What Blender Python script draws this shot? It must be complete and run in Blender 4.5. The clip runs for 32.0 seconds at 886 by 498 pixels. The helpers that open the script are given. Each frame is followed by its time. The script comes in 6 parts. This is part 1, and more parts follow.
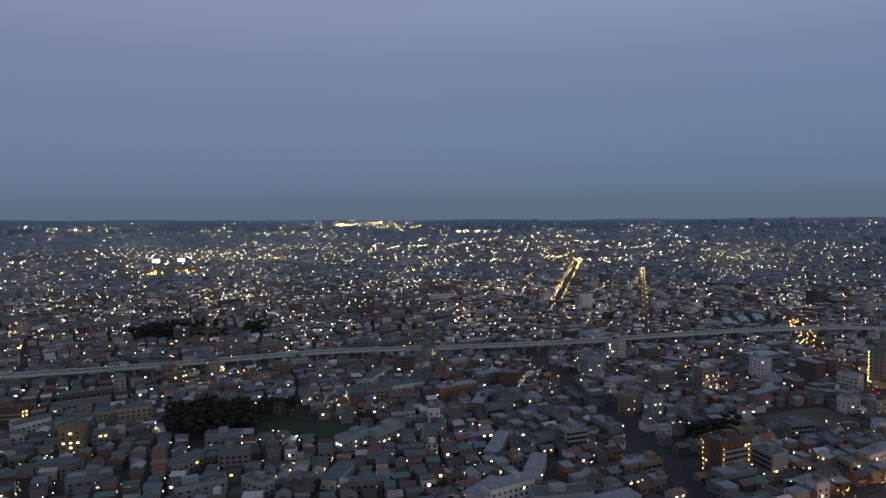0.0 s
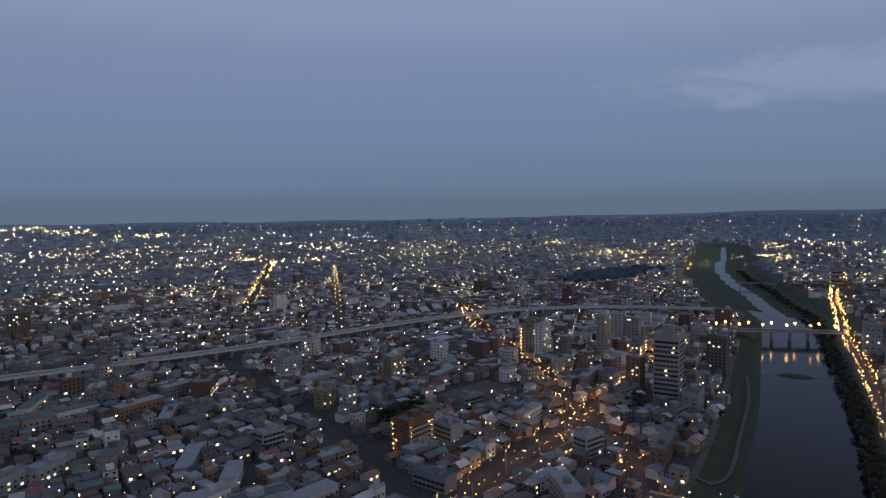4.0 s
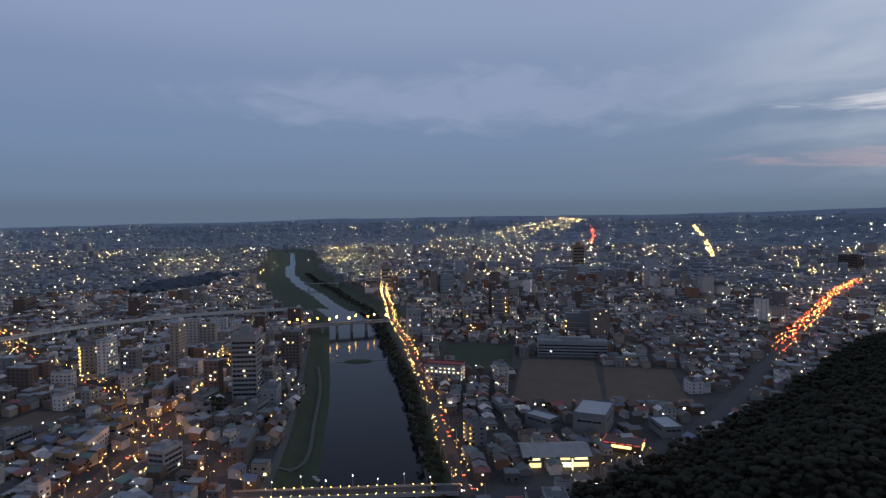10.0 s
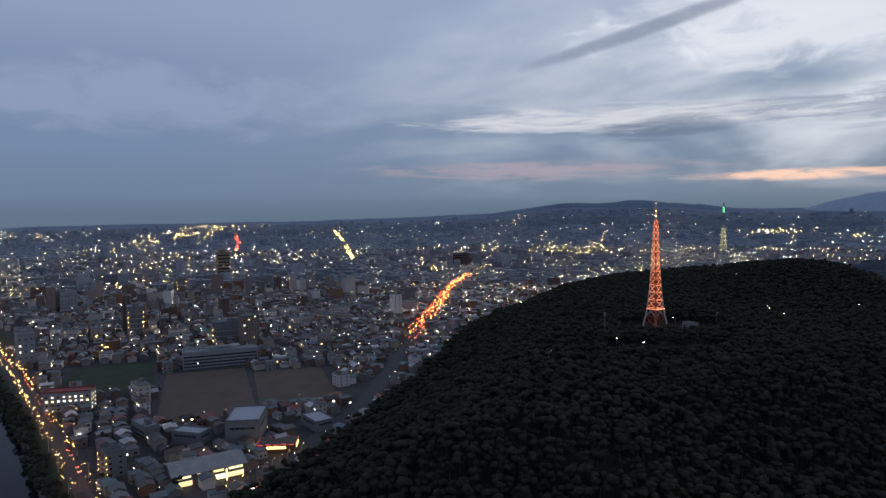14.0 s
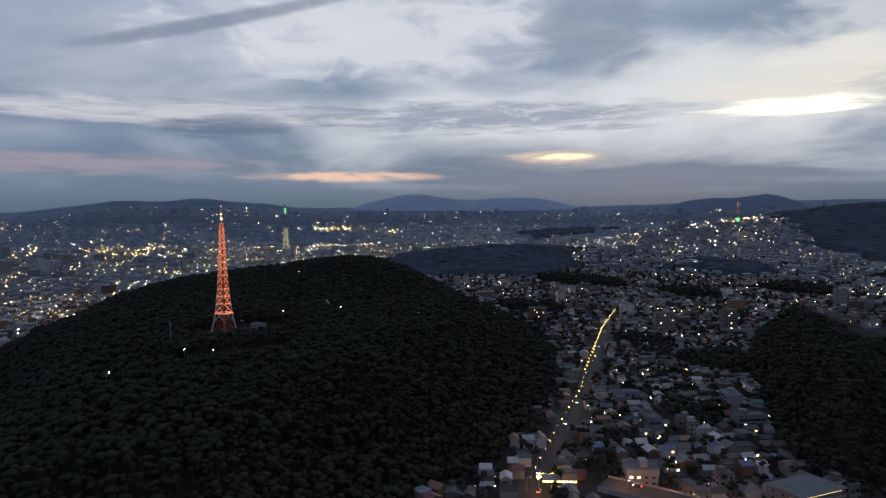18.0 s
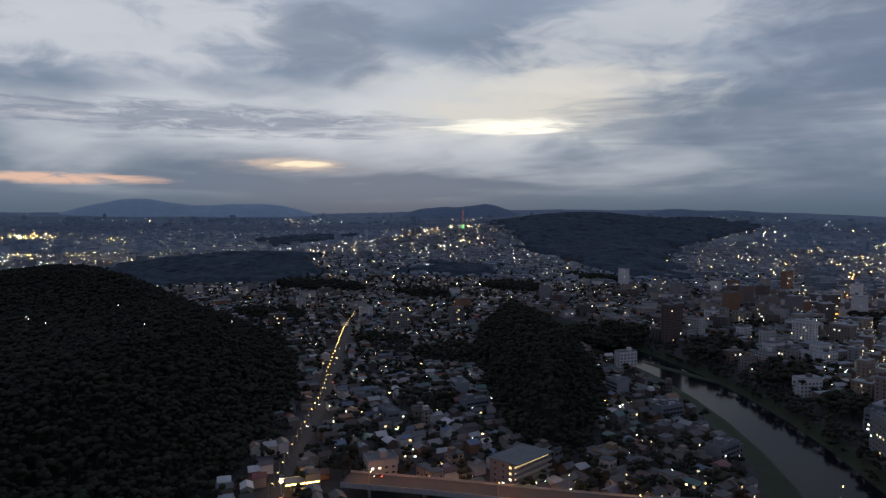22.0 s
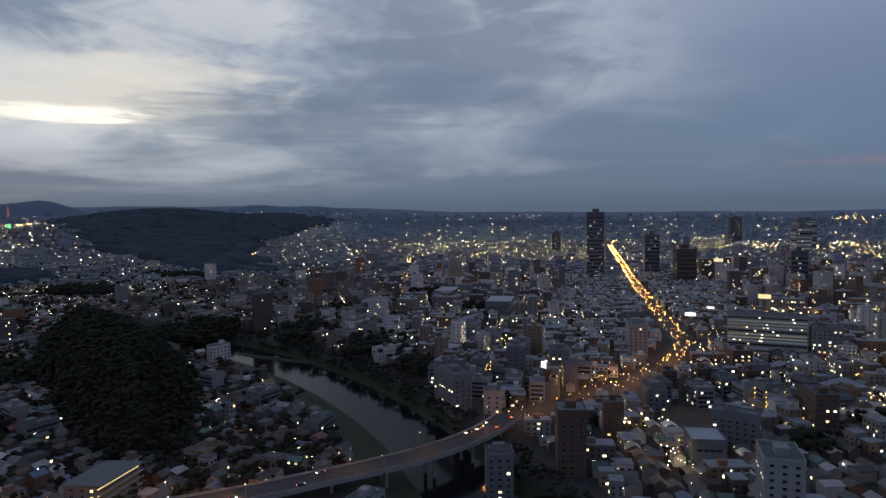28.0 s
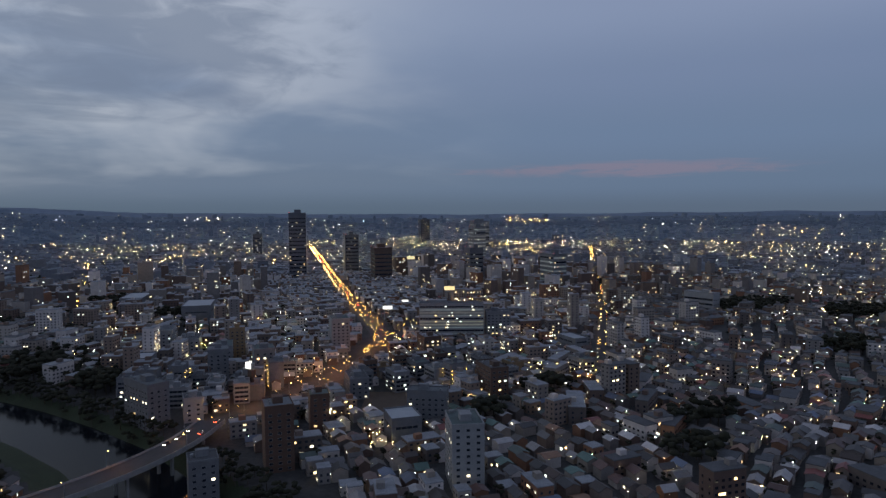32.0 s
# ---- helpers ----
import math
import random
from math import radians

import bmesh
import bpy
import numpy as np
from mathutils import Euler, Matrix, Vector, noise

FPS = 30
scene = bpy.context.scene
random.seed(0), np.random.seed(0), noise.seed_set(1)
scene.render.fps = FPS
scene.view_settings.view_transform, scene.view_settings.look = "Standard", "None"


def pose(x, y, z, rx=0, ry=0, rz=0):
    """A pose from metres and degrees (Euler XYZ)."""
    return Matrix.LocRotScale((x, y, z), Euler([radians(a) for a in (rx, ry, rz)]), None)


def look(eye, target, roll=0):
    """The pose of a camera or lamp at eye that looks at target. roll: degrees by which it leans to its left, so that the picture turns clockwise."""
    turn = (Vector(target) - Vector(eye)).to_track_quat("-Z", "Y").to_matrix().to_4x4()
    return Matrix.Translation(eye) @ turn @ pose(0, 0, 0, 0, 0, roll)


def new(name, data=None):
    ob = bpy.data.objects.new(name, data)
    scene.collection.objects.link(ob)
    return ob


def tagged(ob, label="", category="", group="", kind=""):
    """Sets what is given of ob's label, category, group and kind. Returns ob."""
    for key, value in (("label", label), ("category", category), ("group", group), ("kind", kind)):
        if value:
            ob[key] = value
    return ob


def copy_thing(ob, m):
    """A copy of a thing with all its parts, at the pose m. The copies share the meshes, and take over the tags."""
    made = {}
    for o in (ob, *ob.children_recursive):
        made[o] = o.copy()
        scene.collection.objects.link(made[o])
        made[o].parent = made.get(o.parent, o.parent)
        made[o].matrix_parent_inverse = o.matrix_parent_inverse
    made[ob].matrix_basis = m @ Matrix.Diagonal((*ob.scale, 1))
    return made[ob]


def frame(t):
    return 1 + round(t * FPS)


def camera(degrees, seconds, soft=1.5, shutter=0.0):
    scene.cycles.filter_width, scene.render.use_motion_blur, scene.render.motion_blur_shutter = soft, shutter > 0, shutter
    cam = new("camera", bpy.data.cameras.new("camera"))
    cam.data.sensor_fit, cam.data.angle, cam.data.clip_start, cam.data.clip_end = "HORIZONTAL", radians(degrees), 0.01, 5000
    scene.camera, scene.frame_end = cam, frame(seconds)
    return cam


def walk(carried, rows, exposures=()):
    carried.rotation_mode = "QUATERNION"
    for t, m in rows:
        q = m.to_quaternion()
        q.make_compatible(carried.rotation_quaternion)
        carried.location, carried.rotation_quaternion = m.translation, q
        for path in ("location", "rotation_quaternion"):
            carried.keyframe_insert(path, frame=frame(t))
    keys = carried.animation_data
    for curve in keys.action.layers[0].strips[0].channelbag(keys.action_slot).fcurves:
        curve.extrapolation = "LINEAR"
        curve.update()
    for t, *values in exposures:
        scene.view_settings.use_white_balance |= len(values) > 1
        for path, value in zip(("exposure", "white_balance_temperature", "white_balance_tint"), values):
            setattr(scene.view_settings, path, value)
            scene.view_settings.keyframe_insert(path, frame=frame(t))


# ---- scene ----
cam = camera(68.1, 32.0, soft=1.4)
# seconds, eye, heading (clockwise from +y), pitch, roll
ROWS = (
    (0, 0.0, 0.0, 161.1, -0.00, -3.67, -0.66), (0.5, 0.8, 0.1, 160.5, 2.01, -3.75, -0.39), (1, 1.5, 0.2, 160.1, 4.64, -3.70, -0.57), (1.5, 1.9, 0.0, 159.9, 8.01, -3.70, -0.81),
    (2, 2.0, -0.1, 159.8, 12.74, -3.75, -0.84), (2.5, 1.8, -0.3, 159.6, 17.66, -3.80, -0.88), (3, 1.4, -0.5, 159.4, 21.09, -3.82, -0.84), (3.5, 1.0, -0.8, 159.0, 23.62, -3.81, -0.74),
    (5.5, 0.3, -2.0, 157.4, 35.91, -3.71, -0.57), (6, 0.3, -1.6, 156.9, 39.19, -3.72, -0.53), (6.5, 0.3, -1.0, 156.4, 42.87, -3.67, -0.51), (7, 0.2, -0.5, 155.9, 45.70, -3.67, -0.44),
    (7.5, -0.1, -0.1, 155.3, 48.30, -3.64, -0.41), (8, -0.0, 0.1, 154.9, 50.90, -3.56, -0.34), (8.5, 0.1, 0.2, 154.2, 53.63, -3.46, -0.28), (9, 0.1, 0.3, 153.6, 56.46, -3.36, -0.27),
    (9.5, -0.2, 0.4, 153.1, 59.41, -3.33, -0.27), (10, -0.1, 0.4, 152.4, 62.58, -3.27, -0.25), (10.5, 0.5, 0.6, 151.7, 66.66, -3.20, -0.25), (11, 0.7, 1.0, 151.1, 70.48, -3.13, -0.33),
    (11.5, 0.8, 1.2, 150.5, 73.57, -3.07, -0.29), (12, 0.4, 1.4, 150.1, 76.80, -3.00, -0.32), (12.5, -0.1, 1.7, 149.7, 80.09, -2.96, -0.29), (13, -0.5, 1.8, 149.3, 83.68, -2.94, -0.33),
    (13.5, -0.9, 1.9, 148.9, 87.89, -2.90, -0.40), (14, -1.1, 1.7, 148.7, 92.89, -2.84, -0.58), (14.5, -0.8, 1.4, 149.0, 99.23, -2.94, -0.79), (16.5, 4.2, 0.2, 154.0, 114.83, -3.50, -0.27),
    (17, 4.6, 0.1, 154.2, 121.99, -3.53, -0.42), (17.5, 5.0, 0.2, 153.8, 126.59, -3.45, -0.52), (18, 5.2, 0.5, 153.2, 129.65, -3.34, -0.48), (18.5, 5.5, 0.4, 152.6, 131.82, -3.28, -0.32),
    (19, 5.6, 0.3, 152.0, 133.89, -3.22, -0.19), (19.5, 5.5, 0.2, 151.3, 136.12, -3.13, -0.16), (20, 5.4, 0.3, 150.8, 138.65, -3.05, -0.10), (20.5, 5.1, 0.8, 150.3, 142.56, -2.95, -0.09),
    (21, 4.9, 1.0, 150.0, 145.49, -2.89, -0.15), (21.5, 4.7, 1.0, 149.5, 148.63, -2.82, -0.13), (22, 4.7, 1.3, 148.8, 152.13, -2.77, -0.05), (22.5, 4.7, 1.2, 148.2, 155.19, -2.69, -0.11),
    (23, 4.7, 1.3, 147.5, 157.67, -2.65, 0.02), (23.5, 4.8, 1.2, 146.8, 161.81, -2.58, -0.13), (24, 5.3, 0.6, 145.9, 164.01, -2.53, -0.12), (24.5, 5.8, -0.7, 145.0, 166.08, -2.56, -0.14),
    (26.5, 10.0, -9.4, 141.5, 176.73, -3.20, -0.99), (27, 10.4, -9.5, 141.1, 181.32, -3.22, -0.97), (27.5, 10.7, -9.1, 140.6, 183.98, -3.24, -0.84), (28, 10.9, -8.7, 140.1, 187.37, -3.24, -0.78),
    (28.5, 11.1, -8.1, 139.6, 190.48, -3.25, -0.72), (29, 11.4, -7.5, 139.2, 193.75, -3.27, -0.63), (29.5, 11.7, -6.9, 138.7, 196.71, -3.31, -0.66), (30, 12.1, -6.4, 138.2, 200.05, -3.32, -0.58),
    (30.5, 12.6, -5.8, 137.8, 203.98, -3.35, -0.53), (31, 12.9, -5.4, 137.4, 207.30, -3.31, -0.48), (31.5, 13.3, -5.0, 136.9, 210.13, -3.31, -0.43), (32, 13.8, -4.4, 136.4, 213.05, -3.27, -0.36),
)


def heading_pose(x, y, z, yaw, pitch, roll):
    a, b = radians(yaw), radians(pitch)
    way = Vector((math.sin(a) * math.cos(b), math.cos(a) * math.cos(b), math.sin(b)))
    eye = Vector((x, y, z))
    return look(eye, eye + way * 100, roll)


walk(cam, [(r[0], heading_pose(*r[1:])) for r in ROWS], ((0, 0.15), (3, 0.22), (8, 0.34), (13, 0.38), (17, 0.22), (20, 0.08), (23, -0.05), (27, 0.0), (32, 0.08)))

# ---- dusk sky: clear base, layered cloud, sunset gaps in the west ----
SUNSET = 147.0


def build_world():
    w = bpy.data.worlds.new("dusk_sky")
    scene.world = w
    w.use_nodes = True
    nt = w.node_tree
    nt.nodes.clear()
    N, Lk = nt.nodes.new, nt.links.new

    def math_(op, a, b=None, c=None):
        n = N("ShaderNodeMath")
        n.operation = op
        for i, v in enumerate((a, b, c)):
            if v is None:
                continue
            if isinstance(v, (int, float)):
                n.inputs[i].default_value = v
            else:
                Lk(v, n.inputs[i])
        return n.outputs[0]

    def mix(f, a, b, kind="MIX"):
        n = N("ShaderNodeMix")
        n.data_type, n.blend_type = "RGBA", kind
        n.clamp_factor = True
        for s, v in ((n.inputs[0], f), (n.inputs[6], a), (n.inputs[7], b)):
            if isinstance(v, (int, float)):
                s.default_value = v
            elif isinstance(v, tuple):
                s.default_value = (*v, 1)
            else:
                Lk(v, s)
        return n.outputs[2]

    def ramp(f, stops, interp="EASE"):
        n = N("ShaderNodeValToRGB")
        n.color_ramp.interpolation = interp
        el = n.color_ramp.elements
        while len(el) < len(stops):
            el.new(0.5)
        for e, (p, c) in zip(el, stops):
            e.position = p
            e.color = (*c, 1) if isinstance(c, tuple) else (c, c, c, 1)
        Lk(f, n.inputs[0])
        return n.outputs[0]

    def noise_(vec, scale, detail=6, rough=0.55, dist=0.0):
        n = N("ShaderNodeTexNoise")
        n.inputs["Scale"].default_value = scale
        n.inputs["Detail"].default_value = detail
        n.inputs["Roughness"].default_value = rough
        n.inputs["Distortion"].default_value = dist
        Lk(vec, n.inputs["Vector"])
        return n.outputs["Fac"]

    def mapped(vec, scale, loc=(0, 0, 0)):
        n = N("ShaderNodeMapping")
        n.inputs["Scale"].default_value = scale
        n.inputs["Location"].default_value = loc
        Lk(vec, n.inputs["Vector"])
        return n.outputs[0]

    tc = N("ShaderNodeTexCoord").outputs["Generated"]
    sep = N("ShaderNodeSeparateXYZ")
    Lk(tc, sep.inputs[0])
    x, y, z = sep.outputs
    az = math_("ARCTAN2", x, y)
    up = math_("MINIMUM", math_("MULTIPLY", math_("MAXIMUM", z, 0.0), 1.28), 1.0)
    # toward: 1 facing the sunset, 0 away from it
    sa = radians(SUNSET)
    off = math_("MINIMUM", math_("MULTIPLY", math_("ABSOLUTE", math_("WRAP", math_("SUBTRACT", az, sa), math.pi, -math.pi)), 1.28), math.pi)
    toward = math_("MULTIPLY_ADD", math_("COSINE", off), 0.5, 0.5)
    away_col = ramp(up, [(0.0, (0.10, 0.138, 0.20)), (0.05, (0.12, 0.175, 0.268)), (0.14, (0.138, 0.20, 0.318)), (0.25, (0.16, 0.215, 0.345)), (0.36, (0.21, 0.265, 0.405)), (0.6, (0.19, 0.24, 0.36)), (1.0, (0.13, 0.165, 0.26))])
    west_col = ramp(up, [(0.0, (0.095, 0.14, 0.19)), (0.06, (0.155, 0.20, 0.265)), (0.16, (0.17, 0.225, 0.31)), (0.3, (0.25, 0.315, 0.425)), (0.42, (0.30, 0.365, 0.48)), (0.65, (0.21, 0.255, 0.36)), (1.0, (0.13, 0.165, 0.26))])
    t2 = ramp(toward, [(0.0, 0.0), (0.35, 0.12), (0.72, 0.5), (1.0, 1.0)])
    base = mix(t2, away_col, west_col)
    # faint violet far from the sunset, to the side
    va = radians(329)
    violet = math_("MAXIMUM", math_("ADD", math_("MULTIPLY", x, math.sin(va)), math_("MULTIPLY", y, math.cos(va))), 0.0)
    violet = math_("MULTIPLY", math_("POWER", violet, 5.0), ramp(up, [(0.0, 0.0), (0.12, 0.3), (0.4, 1.0)]))
    base = mix(math_("MULTIPLY", violet, 0.22), base, (0.25, 0.19, 0.30))
    # cloud sheets flattened towards the horizon
    div = math_("ADD", up, 0.17)
    comb = N("ShaderNodeCombineXYZ")
    Lk(math_("DIVIDE", x, div), comb.inputs[0])
    Lk(math_("DIVIDE", y, div), comb.inputs[1])
    plane = comb.outputs[0]
    big = noise_(mapped(plane, (1, 1, 1), (3.1, 1.7, 0)), 0.62, 4, 0.5, 0.5)
    fine = noise_(mapped(plane, (1, 1, 1), (8.3, 4.2, 2)), 2.1, 4, 0.52, 0.3)
    cl = math_("ADD", math_("MULTIPLY", big, 0.8), math_("MULTIPLY", fine, 0.2))
    hi = ramp(up, [(0.38, 1.0), (0.6, 0.15)])
    gap = math_("MULTIPLY", ramp(cl, [(0.44, 0.0), (0.64, 1.0)]), hi)
    dark = ramp(cl, [(0.36, 1.0), (0.50, 0.0)])
    fade = ramp(up, [(0.02, 0.0), (0.09, 0.6), (0.16, 1.0)])
    glow = ramp(toward, [(0.45, 0.0), (0.80, 0.45), (0.97, 1.0)])
    lit = mix(math_("MULTIPLY", math_("MULTIPLY", gap, glow), fade), base, (0.62, 0.65, 0.70))
    lit = mix(math_("MULTIPLY", math_("MULTIPLY", dark, fade), math_("MULTIPLY_ADD", glow, 0.6, 0.06)), lit, (0.17, 0.215, 0.295))
    # sunset gaps: heading, height, half widths, colour
    for h, e, dw, dh, col, f in ((158.9, 9.84, 14.1, 3.29, (0.64, 0.66, 0.66), 0.8),
                                 (160.5, 9.2, 9.0, 1.6, (0.74, 0.70, 0.63), 0.75),
                                 (164.0, 11.4, 8.5, 1.1, (0.76, 0.73, 0.68), 0.7),
                                 (157.3, 7.75, 5.6, 0.62, (1.25, 1.18, 1.0), 1),
                                 (140.1, 4.47, 3.6, 0.51, (0.95, 0.7, 0.5), 0.9),
                                 (140.1, 4.39, 6.3, 0.78, (0.36, 0.35, 0.38), 0.45),
                                 (140.5, 4.51, 2.3, 0.25, (1.1, 0.92, 0.66), 1),
                                 (121.3, 2.98, 7.0, 0.39, (0.84, 0.55, 0.42), 0.9),
                                 (100.2, 3.84, 12.5, 0.70, (0.42, 0.32, 0.35), 0.45),
                                 (108.0, 8.02, 14.1, 0.94, (0.6, 0.6, 0.64), 0.8),
                                 (123.7, 14.68, 15.7, 3.13, (0.66, 0.68, 0.73), 0.8),
                                 (168.3, 15.08, 9.4, 2.35, (0.62, 0.64, 0.68), 0.7),
                                 (142.0, 14.5, 4.6, 3.0, (0.2, 0.25, 0.34), 0.75),
                                 (174.0, 8.0, 11.0, 2.2, (0.17, 0.215, 0.295), 0.6),
                                 (190.0, 14.0, 12.0, 5.5, (0.165, 0.21, 0.30), 0.75),
                                 (113.0, 7.2, 3.4, 0.8, (0.15, 0.19, 0.27), 0.75),
                                 (131.5, 7.86, 17.2, 1.25, (0.21, 0.25, 0.34), 0.75),
                                 (110.4, 6.83, 4.7, 0.70, (0.13, 0.17, 0.25), 0.8),
                                 (228.6, 3.45, 11.7, 0.63, (0.25, 0.2, 0.26), 0.55),
                                 (65.8, 9.45, 20.4, 2.35, (0.26, 0.31, 0.44), 0.5)):
        da = math_("WRAP", math_("SUBTRACT", az, radians(h)), math.pi, -math.pi)
        q = math_("ADD", math_("POWER", math_("DIVIDE", da, radians(dw)), 2.0), math_("POWER", math_("DIVIDE", math_("SUBTRACT", z, math.sin(radians(e))), radians(dh)), 2.0))
        wob = noise_(mapped(tc, (6, 6, 60) if e < 9 else (7, 7, 20), (h, e, 0)), 1.5, 5, 0.55, 0.7)
        q = math_("ADD", q, math_("MULTIPLY", math_("SUBTRACT", wob, 0.5), 4.0))
        m = ramp(math_("MULTIPLY", q, 0.5), [(0.0, 1.0), (0.9, 0.0)])
        shred = ramp(noise_(mapped(tc, (11, 11, 60), (e, h, 1)), 1.6, 8, 0.65, 0.7), [(0.34, 0.3), (0.52, 1.0)])
        lit = mix(math_("MULTIPLY", math_("MULTIPLY", m, f), shred if e < 8 else 1.0), lit, col)
    # long thin dark streak rising to the right
    da = math_("WRAP", math_("SUBTRACT", az, radians(111.2)), math.pi, -math.pi)
    off = math_("DIVIDE", math_("SUBTRACT", z, math_("MULTIPLY_ADD", da, 0.24, 0.262)), 0.0088)
    q = math_("ADD", math_("POWER", math_("DIVIDE", da, radians(11)), 4.0), math_("POWER", off, 2.0))
    q = math_("ADD", q, math_("MULTIPLY", math_("SUBTRACT", noise_(mapped(tc, (9, 9, 9)), 2.0, 4, 0.6, 0.4), 0.5), 1.6))
    lit = mix(math_("MULTIPLY", ramp(math_("MULTIPLY", q, 0.5), [(0.0, 1.0), (0.9, 0.0)]), 0.75), lit, (0.19, 0.225, 0.31))
    clear = N("ShaderNodeTexSky")
    clear.sky_type = "NISHITA"
    clear.sun_disc = False
    clear.sun_elevation, clear.sun_rotation = radians(1.0), radians(SUNSET)
    cs = N("ShaderNodeVectorMath")
    cs.operation = "SCALE"
    Lk(clear.outputs[0], cs.inputs[0])
    cs.inputs["Scale"].default_value = 0.08
    out = mix(0.02, lit, cs.outputs[0])
    bg = N("ShaderNodeBackground")
    bg.inputs["Strength"].default_value = 1.0
    Lk(out, bg.inputs["Color"])
    o = N("ShaderNodeOutputWorld")
    Lk(bg.outputs[0], o.inputs[0])


build_world()
sun = new("sun", bpy.data.lights.new("sun", "SUN"))
sun.data.energy, sun.data.angle, sun.data.color = 0.12, radians(25), (1.0, 0.86, 0.7)
sa, se = radians(SUNSET), radians(12)
sun.matrix_world = look((0, 0, 400), (-math.sin(sa) * 100, -math.cos(sa) * 100, 400 - 100 * math.tan(se)))

# ---- materials ----


def material(name, colors, rough=0.7, metal=0.0, noise_scale=0.4, vary=0.25, pick="object", bump=0.15, fine=6.0):
    """colors: palette picked by random; noise at two scales dirties it."""
    m = bpy.data.materials.new(name)
    m.use_nodes = True
    nt = m.node_tree
    b = nt.nodes["Principled BSDF"]
    b.inputs["Roughness"].default_value, b.inputs["Metallic"].default_value = rough, metal
    N, Lk = nt.nodes.new, nt.links.new
    ramp = N("ShaderNodeValToRGB")
    ramp.color_ramp.interpolation = "CONSTANT"
    el = ramp.color_ramp.elements
    while len(el) < len(colors):
        el.new(0.5)
    for i, (e, c) in enumerate(zip(el, colors)):
        e.position, e.color = i / len(colors), (*c, 1)
    if len(colors) == 1:
        el[-1].color = (*colors[0], 1)
    if pick == "island":
        Lk(N("ShaderNodeNewGeometry").outputs["Random Per Island"], ramp.inputs[0])
    else:
        Lk(N("ShaderNodeObjectInfo").outputs["Random"], ramp.inputs[0])
    geo = N("ShaderNodeNewGeometry").outputs["Position"]
    n1, n2 = N("ShaderNodeTexNoise"), N("ShaderNodeTexNoise")
    for n, s in ((n1, noise_scale), (n2, noise_scale * fine)):
        n.inputs["Scale"].default_value, n.inputs["Detail"].default_value = s, 5
        Lk(geo, n.inputs["Vector"])
    ad = N("ShaderNodeMath")
    ad.operation = "ADD"
    Lk(n1.outputs["Fac"], ad.inputs[0])
    Lk(n2.outputs["Fac"], ad.inputs[1])
    mr = N("ShaderNodeMapRange")
    mr.inputs[1].default_value, mr.inputs[2].default_value = 0.6, 1.4
    mr.inputs[3].default_value, mr.inputs[4].default_value = 1 - vary, 1 + vary
    Lk(ad.outputs[0], mr.inputs[0])
    sc = N("ShaderNodeVectorMath")
    sc.operation = "SCALE"
    Lk(ramp.outputs[0], sc.inputs[0])
    Lk(mr.outputs[0], sc.inputs["Scale"])
    Lk(sc.outputs[0], b.inputs["Base Color"])
    if bump:
        bp = N("ShaderNodeBump")
        bp.inputs["Strength"].default_value = bump
        Lk(n2.outputs["Fac"], bp.inputs["Height"])
        Lk(bp.outputs[0], b.inputs["Normal"])
    return m


def glowing(name, colors, strength, pick="island", spread=0.6, sampled=False):
    m = bpy.data.materials.new(name)
    m.use_nodes = True
    nt = m.node_tree
    b = nt.nodes["Principled BSDF"]
    N, Lk = nt.nodes.new, nt.links.new
    ramp = N("ShaderNodeValToRGB")
    ramp.color_ramp.interpolation = "CONSTANT"
    el = ramp.color_ramp.elements
    while len(el) < len(colors):
        el.new(0.5)
    for i, (e, c) in enumerate(zip(el, colors)):
        e.position, e.color = i / len(colors), (*c, 1)
    if len(colors) == 1:
        el[-1].color = (*colors[0], 1)
    src = N("ShaderNodeNewGeometry").outputs["Random Per Island"] if pick == "island" else N("ShaderNodeObjectInfo").outputs["Random"]
    Lk(src, ramp.inputs[0])
    Lk(ramp.outputs[0], b.inputs["Emission Color"])
    b.inputs["Base Color"].default_value = (0.3, 0.3, 0.3, 1)
    fr = N("ShaderNodeMath")
    fr.operation = "FRACT"
    mu = N("ShaderNodeMath")
    mu.operation = "MULTIPLY"
    mu.inputs[1].default_value = 37.7
    Lk(src, mu.inputs[0])
    Lk(mu.outputs[0], fr.inputs[0])
    mr = N("ShaderNodeMapRange")
    mr.inputs[3].default_value, mr.inputs[4].default_value = strength * (1 - spread), strength * (1 + spread)
    Lk(fr.outputs[0], mr.inputs[0])
    Lk(mr.outputs[0], b.inputs["Emission Strength"])
    if not sampled:
        m.cycles.emission_sampling = "NONE"
    return m


